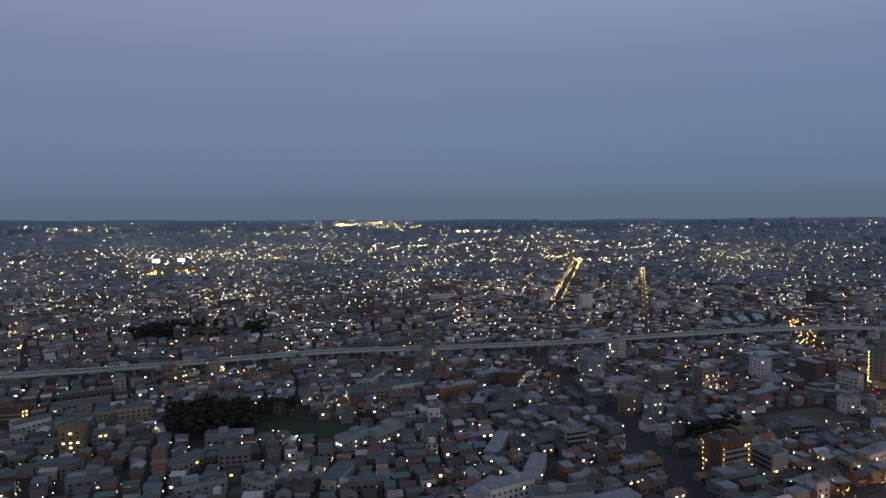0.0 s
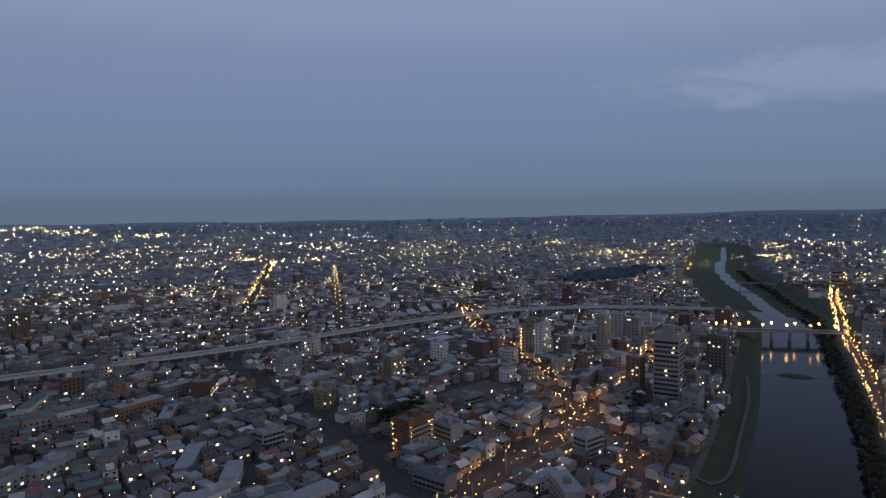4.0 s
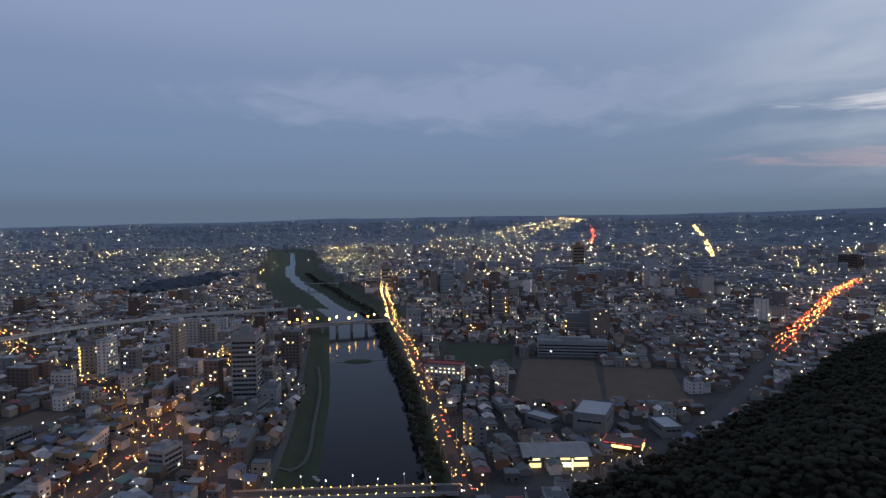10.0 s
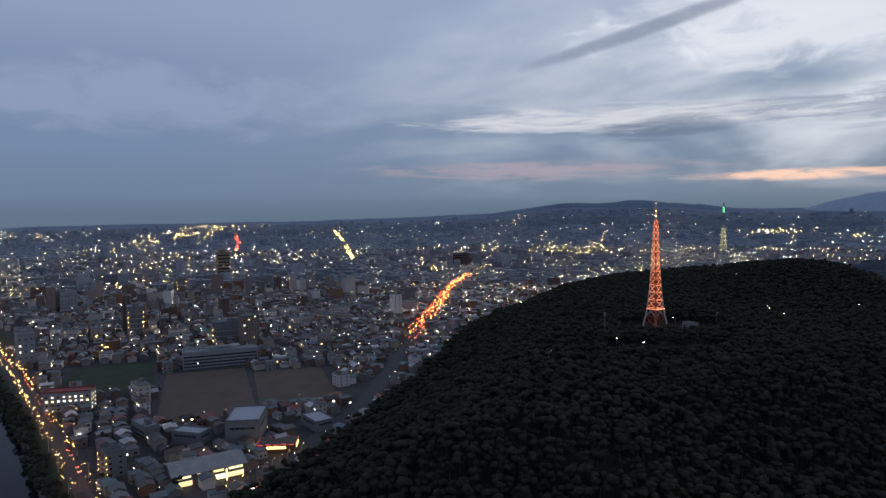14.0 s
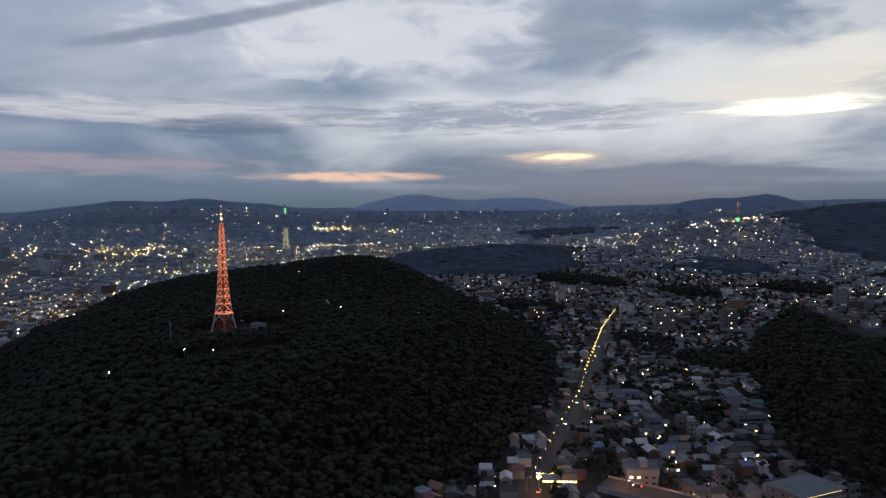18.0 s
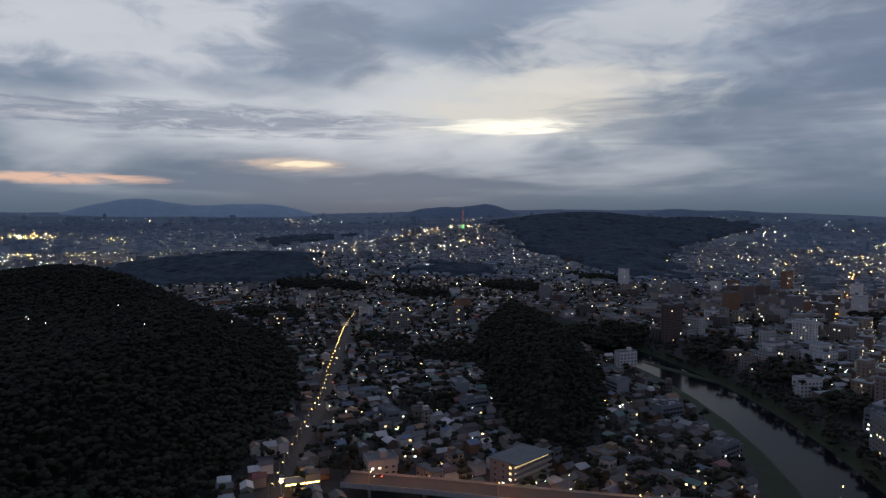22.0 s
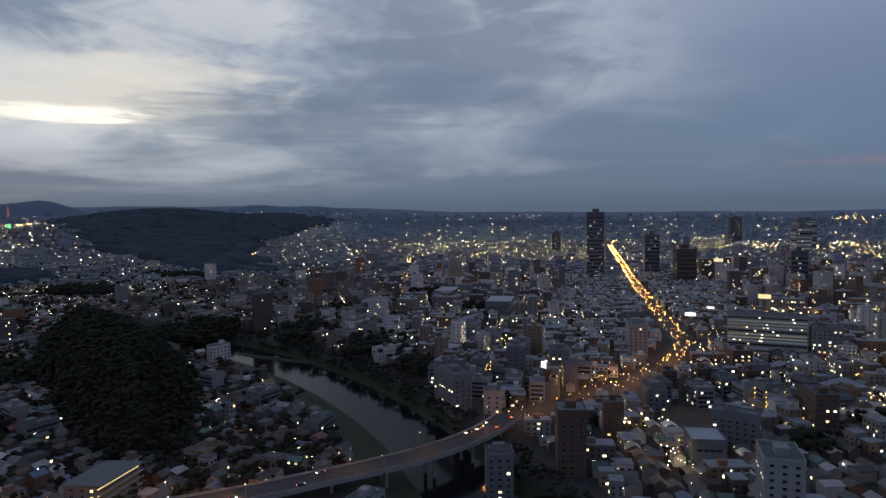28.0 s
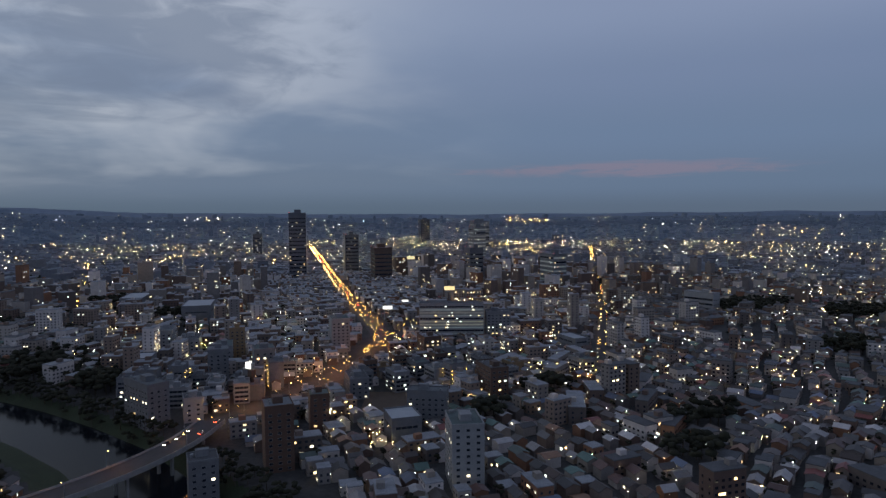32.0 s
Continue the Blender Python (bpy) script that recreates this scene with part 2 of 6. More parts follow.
WALLS = [(0.608, 0.548, 0.514), (0.413, 0.372, 0.344), (0.239, 0.208, 0.185), (0.307, 0.261, 0.224), (0.182, 0.159, 0.152), (0.48, 0.426, 0.38), (0.158, 0.111, 0.089), (0.233, 0.213, 0.201), (0.337, 0.272, 0.217), (0.13, 0.105, 0.094), (0.19, 0.133, 0.102), (0.133, 0.085, 0.068), (0.251, 0.188, 0.153), (0.263, 0.13, 0.077), (0.67, 0.603, 0.564)]
ROOFS = [(0.1, 0.093, 0.096), (0.157, 0.145, 0.144), (0.058, 0.052, 0.052), (0.288, 0.266, 0.259), (0.11, 0.064, 0.056), (0.11, 0.121, 0.158), (0.094, 0.081, 0.075), (0.572, 0.53, 0.511), (0.394, 0.369, 0.362), (0.142, 0.078, 0.065), (0.116, 0.109, 0.104), (0.09, 0.112, 0.097), (0.068, 0.058, 0.054), (0.132, 0.122, 0.123), (0.096, 0.062, 0.05), (0.071, 0.053, 0.046), (0.131, 0.1, 0.086), (0.109, 0.177, 0.15), (0.244, 0.083, 0.071), (0.142, 0.17, 0.236), (0.065, 0.058, 0.057), (0.276, 0.148, 0.091)]
M_wall = material("painted_wall", WALLS, 0.8, vary=0.22, noise_scale=0.25)
M_wall_far = material("painted_wall_mixed", WALLS, 0.8, vary=0.2, noise_scale=0.25, pick="island", bump=0)
M_roof = material("roof_tile_metal", ROOFS, 0.55, vary=0.25, noise_scale=0.3)
M_roof_far = material("roof_mixed", ROOFS, 0.55, vary=0.25, noise_scale=0.3, pick="island", bump=0)
M_flat = material("flat_roof_concrete", [(0.20, 0.21, 0.22), (0.14, 0.15, 0.155), (0.28, 0.285, 0.30), (0.11, 0.14, 0.135), (0.10, 0.10, 0.105)], 0.85, vary=0.3, noise_scale=0.2)
M_viaduct = material("pale_viaduct_concrete", [(0.46, 0.46, 0.45)], 0.85, vary=0.2, noise_scale=0.1)
M_concrete = material("weathered_concrete", [(0.30, 0.29, 0.28)], 0.85, vary=0.3, noise_scale=0.15)
M_asphalt = material("asphalt", [(0.055, 0.055, 0.058)], 0.85, vary=0.3, noise_scale=0.2)
M_glass = material("dark_window_glass", [(0.03, 0.035, 0.045), (0.05, 0.055, 0.065), (0.02, 0.022, 0.03)], 0.12, vary=0.1, bump=0)
M_ground = material("town_ground", [(0.05, 0.047, 0.045)], 0.9, vary=0.6, noise_scale=0.03, fine=12)
M_soil = material("bare_soil_pitch", [(0.125, 0.088, 0.062)], 0.95, vary=0.22, noise_scale=0.06, fine=14)
M_grass = material("grass", [(0.034, 0.046, 0.02)], 0.95, vary=0.35, noise_scale=0.08, fine=14, bump=0.4)
M_forest = material("forest_floor", [(0.022, 0.022, 0.015)], 0.95, vary=0.4, noise_scale=0.05)
M_leaf = material("dark_foliage", [(0.034, 0.034, 0.0212), (0.0302, 0.0306, 0.0202), (0.035, 0.0336, 0.0212), (0.0314, 0.0318, 0.0212)], 0.95, vary=0.4, noise_scale=0.02, pick="island", bump=0, fine=10)
for _m in (M_leaf, M_forest):
    _m.node_tree.nodes["Principled BSDF"].inputs["Specular IOR Level"].default_value = 0.2
# foliage of the far ridges, greyed blue: aerial haze put into the base colour
M_hazed_wood = material("hazed_far_woods", [(0.062, 0.077, 0.094)], 0.95, vary=0.4, noise_scale=0.012, bump=0, fine=5)
M_hazed_wood.node_tree.nodes["Principled BSDF"].inputs["Specular IOR Level"].default_value = 0.1
M_bark = material("bark", [(0.07, 0.055, 0.04)], 0.95, noise_scale=1.0)
M_steel = material("galvanised_steel", [(0.30, 0.31, 0.32)], 0.5, 0.6, noise_scale=0.6)
# farthest mountains: pale haze mixed into the colour itself
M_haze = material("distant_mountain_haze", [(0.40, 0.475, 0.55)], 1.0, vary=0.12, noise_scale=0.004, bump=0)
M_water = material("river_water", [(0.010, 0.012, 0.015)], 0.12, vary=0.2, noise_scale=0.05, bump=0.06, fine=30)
# nearer skyline hills, tinted blue to stand for thinner haze
M_haze_near = material("hazed_ridge_blue", [(0.175, 0.225, 0.281)], 1.0, vary=0.2, noise_scale=0.006, bump=0)
M_lamp = glowing("street_light_mixed", [(1.0, 0.70, 0.28), (0.92, 0.96, 1.0), (1.0, 0.50, 0.14), (1.0, 0.86, 0.55), (0.95, 0.97, 0.92), (1.0, 0.62, 0.2), (1, 0.92, 0.75), (0.62, 1.0, 0.55), (1, 0.8, 0.45)], 32, spread=0.9)
M_lampfar = glowing("far_light_mixed", [(1.0, 0.76, 0.36), (0.92, 0.96, 1.0), (1.0, 0.56, 0.18), (1.0, 0.86, 0.55), (1, 0.66, 0.24), (1.0, 0.84, 0.5)], 38, spread=0.92)
M_water.node_tree.nodes["Principled BSDF"].inputs["IOR"].default_value = 1.33
M_water.node_tree.nodes["Principled BSDF"].inputs["Specular IOR Level"].default_value = 0.09
M_gravel = material("worn_gravel_path", [(0.10, 0.095, 0.085)], 0.95, vary=0.25, noise_scale=0.2)
# far town palettes carry aerial haze in their colours, palest for the outermost blocks
M_roof_hazed = material("hazed_town_roof", [(0.137, 0.155, 0.189), (0.172, 0.195, 0.232), (0.112, 0.127, 0.155), (0.215, 0.241, 0.28), (0.15, 0.143, 0.15), (0.143, 0.166, 0.204)], 0.7, vary=0.2, noise_scale=0.1, pick="island", bump=0)
M_wall_hazed = material("hazed_town_wall", [(0.258, 0.272, 0.301), (0.208, 0.218, 0.241), (0.329, 0.344, 0.373), (0.172, 0.18, 0.204), (0.23, 0.222, 0.222)], 0.85, vary=0.2, noise_scale=0.1, pick="island", bump=0)
M_hazed_town = material("hazed_farthest_town", [(0.232, 0.275, 0.326), (0.261, 0.304, 0.355), (0.21, 0.249, 0.297), (0.29, 0.326, 0.37)], 0.9, vary=0.15, noise_scale=0.02, pick="island", bump=0)
# ground of the outer plain, lightened blue-grey as painted haze
M_hazed_ground = material("far_plain_ground", [(0.168, 0.199, 0.231)], 0.95, vary=0.3, noise_scale=0.004, fine=6, bump=0)
M_flood = glowing("floodlight_yellow", [(1.0, 0.80, 0.36), (1.0, 0.74, 0.3)], 30, spread=0.4)
M_stand = glowing("yellow_stand_lamps", [(1.0, 0.66, 0.18)], 2.2, spread=0.3)
M_cluster = glowing("shop_light_yellow", [(1.0, 0.74, 0.25), (1.0, 0.62, 0.18), (1.0, 0.85, 0.5), (1.0, 0.55, 0.14)], 42, spread=0.7)
M_orange = glowing("sodium_lamp", [(1.0, 0.36, 0.05), (1.0, 0.46, 0.08), (1.0, 0.55, 0.14), (1.0, 0.42, 0.07)], 17, spread=0.5, sampled=True)
M_yellow = glowing("road_lamp_yellow", [(1.0, 0.62, 0.16), (1.0, 0.55, 0.12), (1.0, 0.7, 0.25)], 13, spread=0.5, sampled=True)
M_tail = glowing("tail_light", [(1.0, 0.05, 0.02), (1.0, 0.10, 0.03)], 8, spread=0.5)
M_head = glowing("head_light", [(1.0, 0.80, 0.48), (1.0, 0.90, 0.7)], 10, spread=0.5)
M_green = glowing("green_tower_light", [(0.12, 0.8, 0.28)], 0.9, spread=0.3)
M_tube = glowing("orange_light_tube", [(1.0, 0.22, 0.05), (1.0, 0.26, 0.07)], 1, spread=0.4)
M_pale_tube = glowing("dim_yellow_tube", [(0.8, 0.72, 0.35)], 0.85, spread=0.5)
M_white_sign = glowing("white_sign_light", [(1.0, 0.97, 0.9)], 1.3, spread=0.1)
M_red_sign = glowing("red_sign_light", [(1.0, 0.06, 0.04)], 0.5, spread=0.2)
M_shop = glowing("shop_front_light", [(1.0, 0.82, 0.42), (1.0, 0.74, 0.32)], 1.15, pick="object", spread=0.3, sampled=True)
M_window = glowing("lit_window", [(1.0, 0.78, 0.42), (1.0, 0.88, 0.62), (0.9, 0.97, 0.85), (1.0, 0.66, 0.28)], 2.4, spread=0.7)
M_window_ob = glowing("lit_window_pane", [(1.0, 0.78, 0.42), (1.0, 0.88, 0.62), (0.9, 0.97, 0.85), (1.0, 0.66, 0.28)], 2.2, pick="object", spread=0.6)

M_window_dim = glowing("dim_lit_window", [(0.62, 0.8, 0.66), (0.8, 0.78, 0.5), (0.55, 0.72, 0.68)], 0.085, pick="object", spread=0.5)
BRICK = material("brown_tile_wall", [(0.10, 0.065, 0.05), (0.12, 0.07, 0.05)], 0.7, vary=0.2, noise_scale=0.3)
TOWER = material("pale_grey_tile_wall", [(0.27, 0.265, 0.262)], 0.75, vary=0.14, noise_scale=0.15)
PALE = material("pale_render_wall", [(0.31, 0.31, 0.31), (0.26, 0.262, 0.27)], 0.75, vary=0.16, noise_scale=0.2)
GREY = material("grey_concrete_wall", [(0.19, 0.195, 0.205), (0.16, 0.165, 0.175)], 0.8, vary=0.22, noise_scale=0.2)
TAN = material("tan_render_wall", [(0.28, 0.19, 0.10), (0.24, 0.17, 0.10)], 0.75, vary=0.2, noise_scale=0.2)
ORANGE = material("orange_brick_wall", [(0.16, 0.075, 0.042), (0.145, 0.07, 0.04)], 0.75, vary=0.2, noise_scale=0.25)
DARK = material("dark_curtain_wall", [(0.095, 0.105, 0.125), (0.115, 0.12, 0.135)], 0.35, vary=0.15, noise_scale=0.2, bump=0)
RED_ROOF = material("red_painted_roof", [(0.26, 0.035, 0.03)], 0.6, vary=0.2, noise_scale=0.3)
WHITE_ROOF = material("white_metal_roof", [(0.36, 0.375, 0.40)], 0.5, vary=0.12, noise_scale=0.2)
PAINT_RW = material("red_white_tower_paint", [(0.45, 0.10, 0.06), (0.5, 0.48, 0.46)], 0.55, vary=0.15, noise_scale=0.5)
CARS = material("car_paint", [(0.5, 0.5, 0.52), (0.05, 0.05, 0.055), (0.2, 0.21, 0.22), (0.12, 0.03, 0.03), (0.06, 0.09, 0.16), (0.6, 0.6, 0.6)], 0.3, 0.2, vary=0.05, bump=0)
TYRE = material("rubber", [(0.02, 0.02, 0.02)], 0.9, bump=0)

# ---- plan: polylines and regions on the ground, metres ----
RIVER = ((280, -876), (203, -792), (158, -742), (97, -668), (56, -605), (22, -542), (-4, -482), (-24, -425), (-46, -320), (-56, -131), (63, 83), (208, 150), (311, 208), (380, 257), (437, 296), (518, 356), (610, 428), (711, 503), (815, 585), (905, 690), (1000, 790), (1118, 930), (1246, 1060), (1359, 1172), (1556, 1322), (1959, 1664), (2370, 2181))
ROAD_ORANGE = ((91, 253), (175, 316), (239, 347), (310, 389), (452, 457), (557, 555))
ROAD_BRIDGE_N = ((472, 889), (399, 684), (348, 492), (315, 400), (286, 307), (258, 272), (251, 252))
ROAD_EAST = ((1236, 791), (1011, 647), (854, 535), (777, 485), (616, 361), (419, 222), (333, 164), (306, 141))
ROAD_RED = ((306, 141), (376, 91), (495, 47), (604, 27), (818, -3), (1025, -36), (1415, -95), (1625, -147))
ROAD_SW = ((209, -194), (238, -252), (279, -320), (334, -416), (407, -529), (499, -672), (566, -792))
ROAD_WEST = ((-85, -430), (-172, -482), (-266, -558), (-318, -637), (-470, -1088), (-687, -1694), (-944, -2416))
ROAD_WEST_B = ((-266, -558), (-379, -674), (-527, -816))
ROAD_NW = ((-39, -893), (-57, -1053), (-85, -1377), (-141, -1985))
ROAD_W_RED = ((-412, -405), (-506, -493), (-650, -625), (-948, -925), (-1744, -1719))
ROAD_N1 = ((187, 1079), (371, 1811))
ROAD_N2 = ((242, 777), (291, 935), (503, 1650))
ROAD_FAR_E = ((2241, 195), (3271, 326), (4037, 458))
ROAD_FAR_E2 = ((2859, 750), (3321, 857), (4049, 1065))
ROADS = (ROAD_ORANGE, ROAD_BRIDGE_N, ROAD_EAST, ROAD_RED, ROAD_SW, ROAD_WEST, ROAD_WEST_B, ROAD_NW, ROAD_W_RED, ROAD_N1, ROAD_N2)
RAIL = ((85, 719), (95, 669), (124, 534), (134, 443), (137, 345), (131, 274))
VIADUCT = ((-974, 431), (-860, 502), (-735, 559), (-602, 577), (-448, 591), (-288, 631), (-129, 685), (8, 701), (125, 718), (264, 754), (373, 778), (492, 786), (604, 752), (684, 704), (750, 643))
LAMPLIT = ((640, 562), (655, 550), (690, 522), (725, 495), (755, 472))
BRIDGE_W = ((215, -283), (170, -296), (119, -309), (66, -324), (33, -337), (-2, -351), (-33, -368), (-62, -392), (-84, -420))
HILL = ((244, 76), (326, 92), (375, 67), (489, 26), (597, -11), (790, -57), (990, -138), (1153, -272), (1225, -461), (1160, -621), (959, -701), (808, -676), (644, -634), (549, -593), (442, -506), (355, -395), (288, -271), (280, -201), (215, -119), (195, 5))
BLUFF = ((140, -385), (173, -418), (234, -516), (303, -643), (359, -784), (374, -860), (319, -849), (231, -746), (177, -641), (143, -540), (125, -457), (120, -397))
# wooded ridges out in the town
RIDGES = (((1555, -3398), (981, -2423), (760, -2042), (430, -1661), (328, -1567), (245, -1626), (291, -1778), (386, -2668), (213, -3344), (136, -4189), (467, -4524), (978, -4328), (1427, -4130), (1687, -3887)),
          ((1143, -880), (1045, -935), (918, -990), (900, -1147), (1023, -1227), (1162, -1525), (1368, -1524), (1547, -1427), (1672, -1259), (1564, -1093), (1344, -935)),
          ((2062, -2288), (2083, -2709), (2100, -2939), (2355, -2828), (2369, -2477)),
          ((597, -1407), (612, -1279), (731, -1282), (777, -1433), (691, -1505)),
          ((818, 1049), (957, 1042), (1131, 1184), (1069, 1220), (891, 1152)))
# heading: height of the skyline at 4.9 km
SKYLINE = ((-39, 118), (-17, 71), (0, 57), (22, 49), (43, 75), (59, 102), (78, 118), (88, 134), (97, 161), (103, 228), (112, 228), (117, 181), (125, 181), (141, 173), (160, 197), (171, 189), (178, 181), (188, 134), (214, 107), (231, 118), (243, 118))


def seg_dist(px, py, line):
    """Distance of points to a polyline, the side (+ left) and the run along it."""
    best = np.full(px.shape, 1e9)
    side = np.zeros(px.shape)
    for (ax, ay), (bx, by) in zip(line, line[1:]):
        dx, dy = bx - ax, by - ay
        t = np.clip(((px - ax) * dx + (py - ay) * dy) / (dx * dx + dy * dy), 0, 1)
        qx, qy = px - (ax + t * dx), py - (ay + t * dy)
        d = np.hypot(qx, qy)
        s = np.sign(dx * qy - dy * qx)
        m = d < best
        best[m], side[m] = d[m], s[m]
    return best, side


def inside(px, py, poly):
    """Signed depth inside a polygon: positive within."""
    d, _ = seg_dist(px, py, (*poly, poly[0]))
    c = np.zeros(px.shape, bool)
    n = len(poly)
    for i in range(n):
        (ax, ay), (bx, by) = poly[i], poly[(i + 1) % n]
        cross = ((ay > py) != (by > py)) & (px < (bx - ax) * (py - ay) / ((by - ay) if by != ay else 1e-9) + ax)
        c ^= cross
    return np.where(c, d, -d)


def smooth(t):
    t = np.clip(t, 0, 1)
    return t * t * (3 - 2 * t)


def ground(px, py):
    """Height of the land."""
    px, py = np.asarray(px, float), np.asarray(py, float)
    r = np.hypot(px, py)
    az = (np.degrees(np.arctan2(px, py)) + 65) % 360 - 65
    top = np.interp(az, [a for a, _ in SKYLINE], [h for _, h in SKYLINE])
    z = top * np.clip((r - 2560) / 2370, 0, 1) ** 1.6
    z = z + 42 * smooth(inside(px, py, HILL) / 120) + 30 * np.exp(-(((px - 877) / 192) ** 2 + ((py + 550) / 136) ** 2))
    z = z + 32 * smooth((inside(px, py, BLUFF) + 6) / 50)
    z = z + 85 * np.exp(-(((px - 1157) / 475) ** 2 + ((py + 2412) / 542) ** 2)) + 32 * np.exp(-(((px - 974) / 475) ** 2 + ((py + 1436) / 475) ** 2))
    z = z + 30 * np.exp(-(((px - 437) / 192) ** 2 + ((py + 2048) / 226) ** 2)) + 120 * np.exp(-(((px - 912) / 633) ** 2 + ((py + 3284) / 633) ** 2)) + 30 * np.exp(-(((px - 1321) / 294) ** 2 + ((py + 1229) / 237) ** 2))
    d, side = seg_dist(px, py, RIVER)
    half = np.where(side > 0, 56, 46)
    half = np.where(px > 775, 80, half)
    half = np.where(py < 0, np.where(side > 0, 32, 44), half)
    z = z - 5.0 * (1 - smooth((d - half + 8) / 8)) * (r < 2950)
    z = z - 2.5 * (1 - smooth((d - np.where(py < 0, 20, np.where(px > 860, 9, 29))) / 6)) * (r < 2950)
    return z


def gz(x, y):
    return float(ground(np.array([x]), np.array([y]))[0])


# ---- mesh helpers ----


def mesh_from(name, verts, faces, mats, indices=None):
    me = bpy.data.meshes.new(name)
    me.from_pydata(verts, [], faces)
    for m in mats if isinstance(mats, (list, tuple)) else [mats]:
        me.materials.append(m)
    if indices is not None:
        me.polygons.foreach_set("material_index", np.array(indices, dtype=np.int32))
    me.update()
    return me


def part(name, data, parent, m=None, label=""):
    ob = new(name, data)
    ob.parent = parent
    if m is not None:
        ob.matrix_basis = m
    if label:
        ob["label"] = label
    return ob


def thing(name, m, label, category, group="", kind=""):
    ob = new(name)
    ob.matrix_basis = m
    ob.empty_display_size = 0.5
    return tagged(ob, label, category, group, kind)


BOXF = ((0, 3, 2, 1), (4, 5, 6, 7), (0, 1, 5, 4), (1, 2, 6, 5), (2, 3, 7, 6), (3, 0, 4, 7))


def box_vf(x0, y0, z0, x1, y1, z1):
    return [(x0, y0, z0), (x1, y0, z0), (x1, y1, z0), (x0, y1, z0), (x0, y0, z1), (x1, y0, z1), (x1, y1, z1), (x0, y1, z1)], list(BOXF)


class Soup:
    """Gathers pieces of one mesh."""

    def __init__(self):
        self.v, self.f, self.i = [], [], []

    def add(self, verts, faces, mat=0):
        o = len(self.v)
        self.v.extend(verts)
        self.f.extend(tuple(o + k for k in f) for f in faces)
        self.i.extend([mat] * len(faces))

    def box(self, x0, y0, z0, x1, y1, z1, mat=0, m=None):
        v, f = box_vf(x0, y0, z0, x1, y1, z1)
        if m is not None:
            v = [tuple(m @ Vector(p)) for p in v]
        self.add(v, f, mat)

    def beam(self, a, b, w, mat=0, h=None):
        a, b = Vector(a), Vector(b)
        d = (b - a).normalized()
        u = d.cross(Vector((0, 0, 1)))
        if u.length < 1e-4:
            u = Vector((1, 0, 0))
        u.normalize()
        n = u.cross(d) * ((h or w) / 2)
        u = u * (w / 2)
        v = [tuple(p + s * u + t * n) for p in (a, b) for s, t in ((-1, -1), (1, -1), (1, 1), (-1, 1))]
        self.add(v, BOXF, mat)

    def gem(self, x, y, z, r, mat=0):
        r = r * 0.84
        self.add([(x + r, y, z), (x - r, y, z), (x, y + r, z), (x, y - r, z), (x, y, z + r), (x, y, z - r)],
                 [(0, 2, 4), (2, 1, 4), (1, 3, 4), (3, 0, 4), (2, 0, 5), (1, 2, 5), (3, 1, 5), (0, 3, 5)], mat)

    def mesh(self, name, mats):
        return mesh_from(name, self.v, self.f, mats, self.i)


def along(line, step, start=0.0):
    """Points at even steps on a polyline: x, y, direction."""
    out, left = [], start
    for (ax, ay), (bx, by) in zip(line, line[1:]):
        l = math.hypot(bx - ax, by - ay)
        s = left
        while s < l:
            out.append((ax + (bx - ax) * s / l, ay + (by - ay) * s / l, math.atan2(by - ay, bx - ax)))
            s += step
        left = s - l
    return out


def rounded(line, n=4):
    """Catmull-Rom through the plan points."""
    p = [line[0], *line, line[-1]]
    out = []
    for i in range(1, len(p) - 2):
        for k in range(n):
            t = k / n
            out.append(tuple(0.5 * (2 * p[i][j] + (p[i + 1][j] - p[i - 1][j]) * t + (2 * p[i - 1][j] - 5 * p[i][j] + 4 * p[i + 1][j] - p[i + 2][j]) * t * t
                                    + (3 * p[i][j] - p[i - 1][j] - 3 * p[i + 1][j] + p[i + 2][j]) * t ** 3) for j in (0, 1)))
    return out + [line[-1]]


def strip(line, left, right, lift, name, mat, drape=True, z=0.0):
    """A ribbon along a polyline, its edges at left and right of it."""
    q = rounded(line)
    v, f = [], []
    for i, (x, y) in enumerate(q):
        a, b = q[max(0, i - 1)], q[min(len(q) - 1, i + 1)]
        d = math.hypot(b[0] - a[0], b[1] - a[1])
        nx, ny = -(b[1] - a[1]) / d, (b[0] - a[0]) / d
        for o in (left, -right):
            X, Y = x + nx * o, y + ny * o
            v.append((X, Y, (gz(X, Y) if drape else z) + lift))
        if i:
            k = 2 * i
            f.append((k - 2, k - 1, k + 1, k))
    return new(name, mesh_from(name, v, f, mat))


# ---- the ground: one sheet to the skyline ----


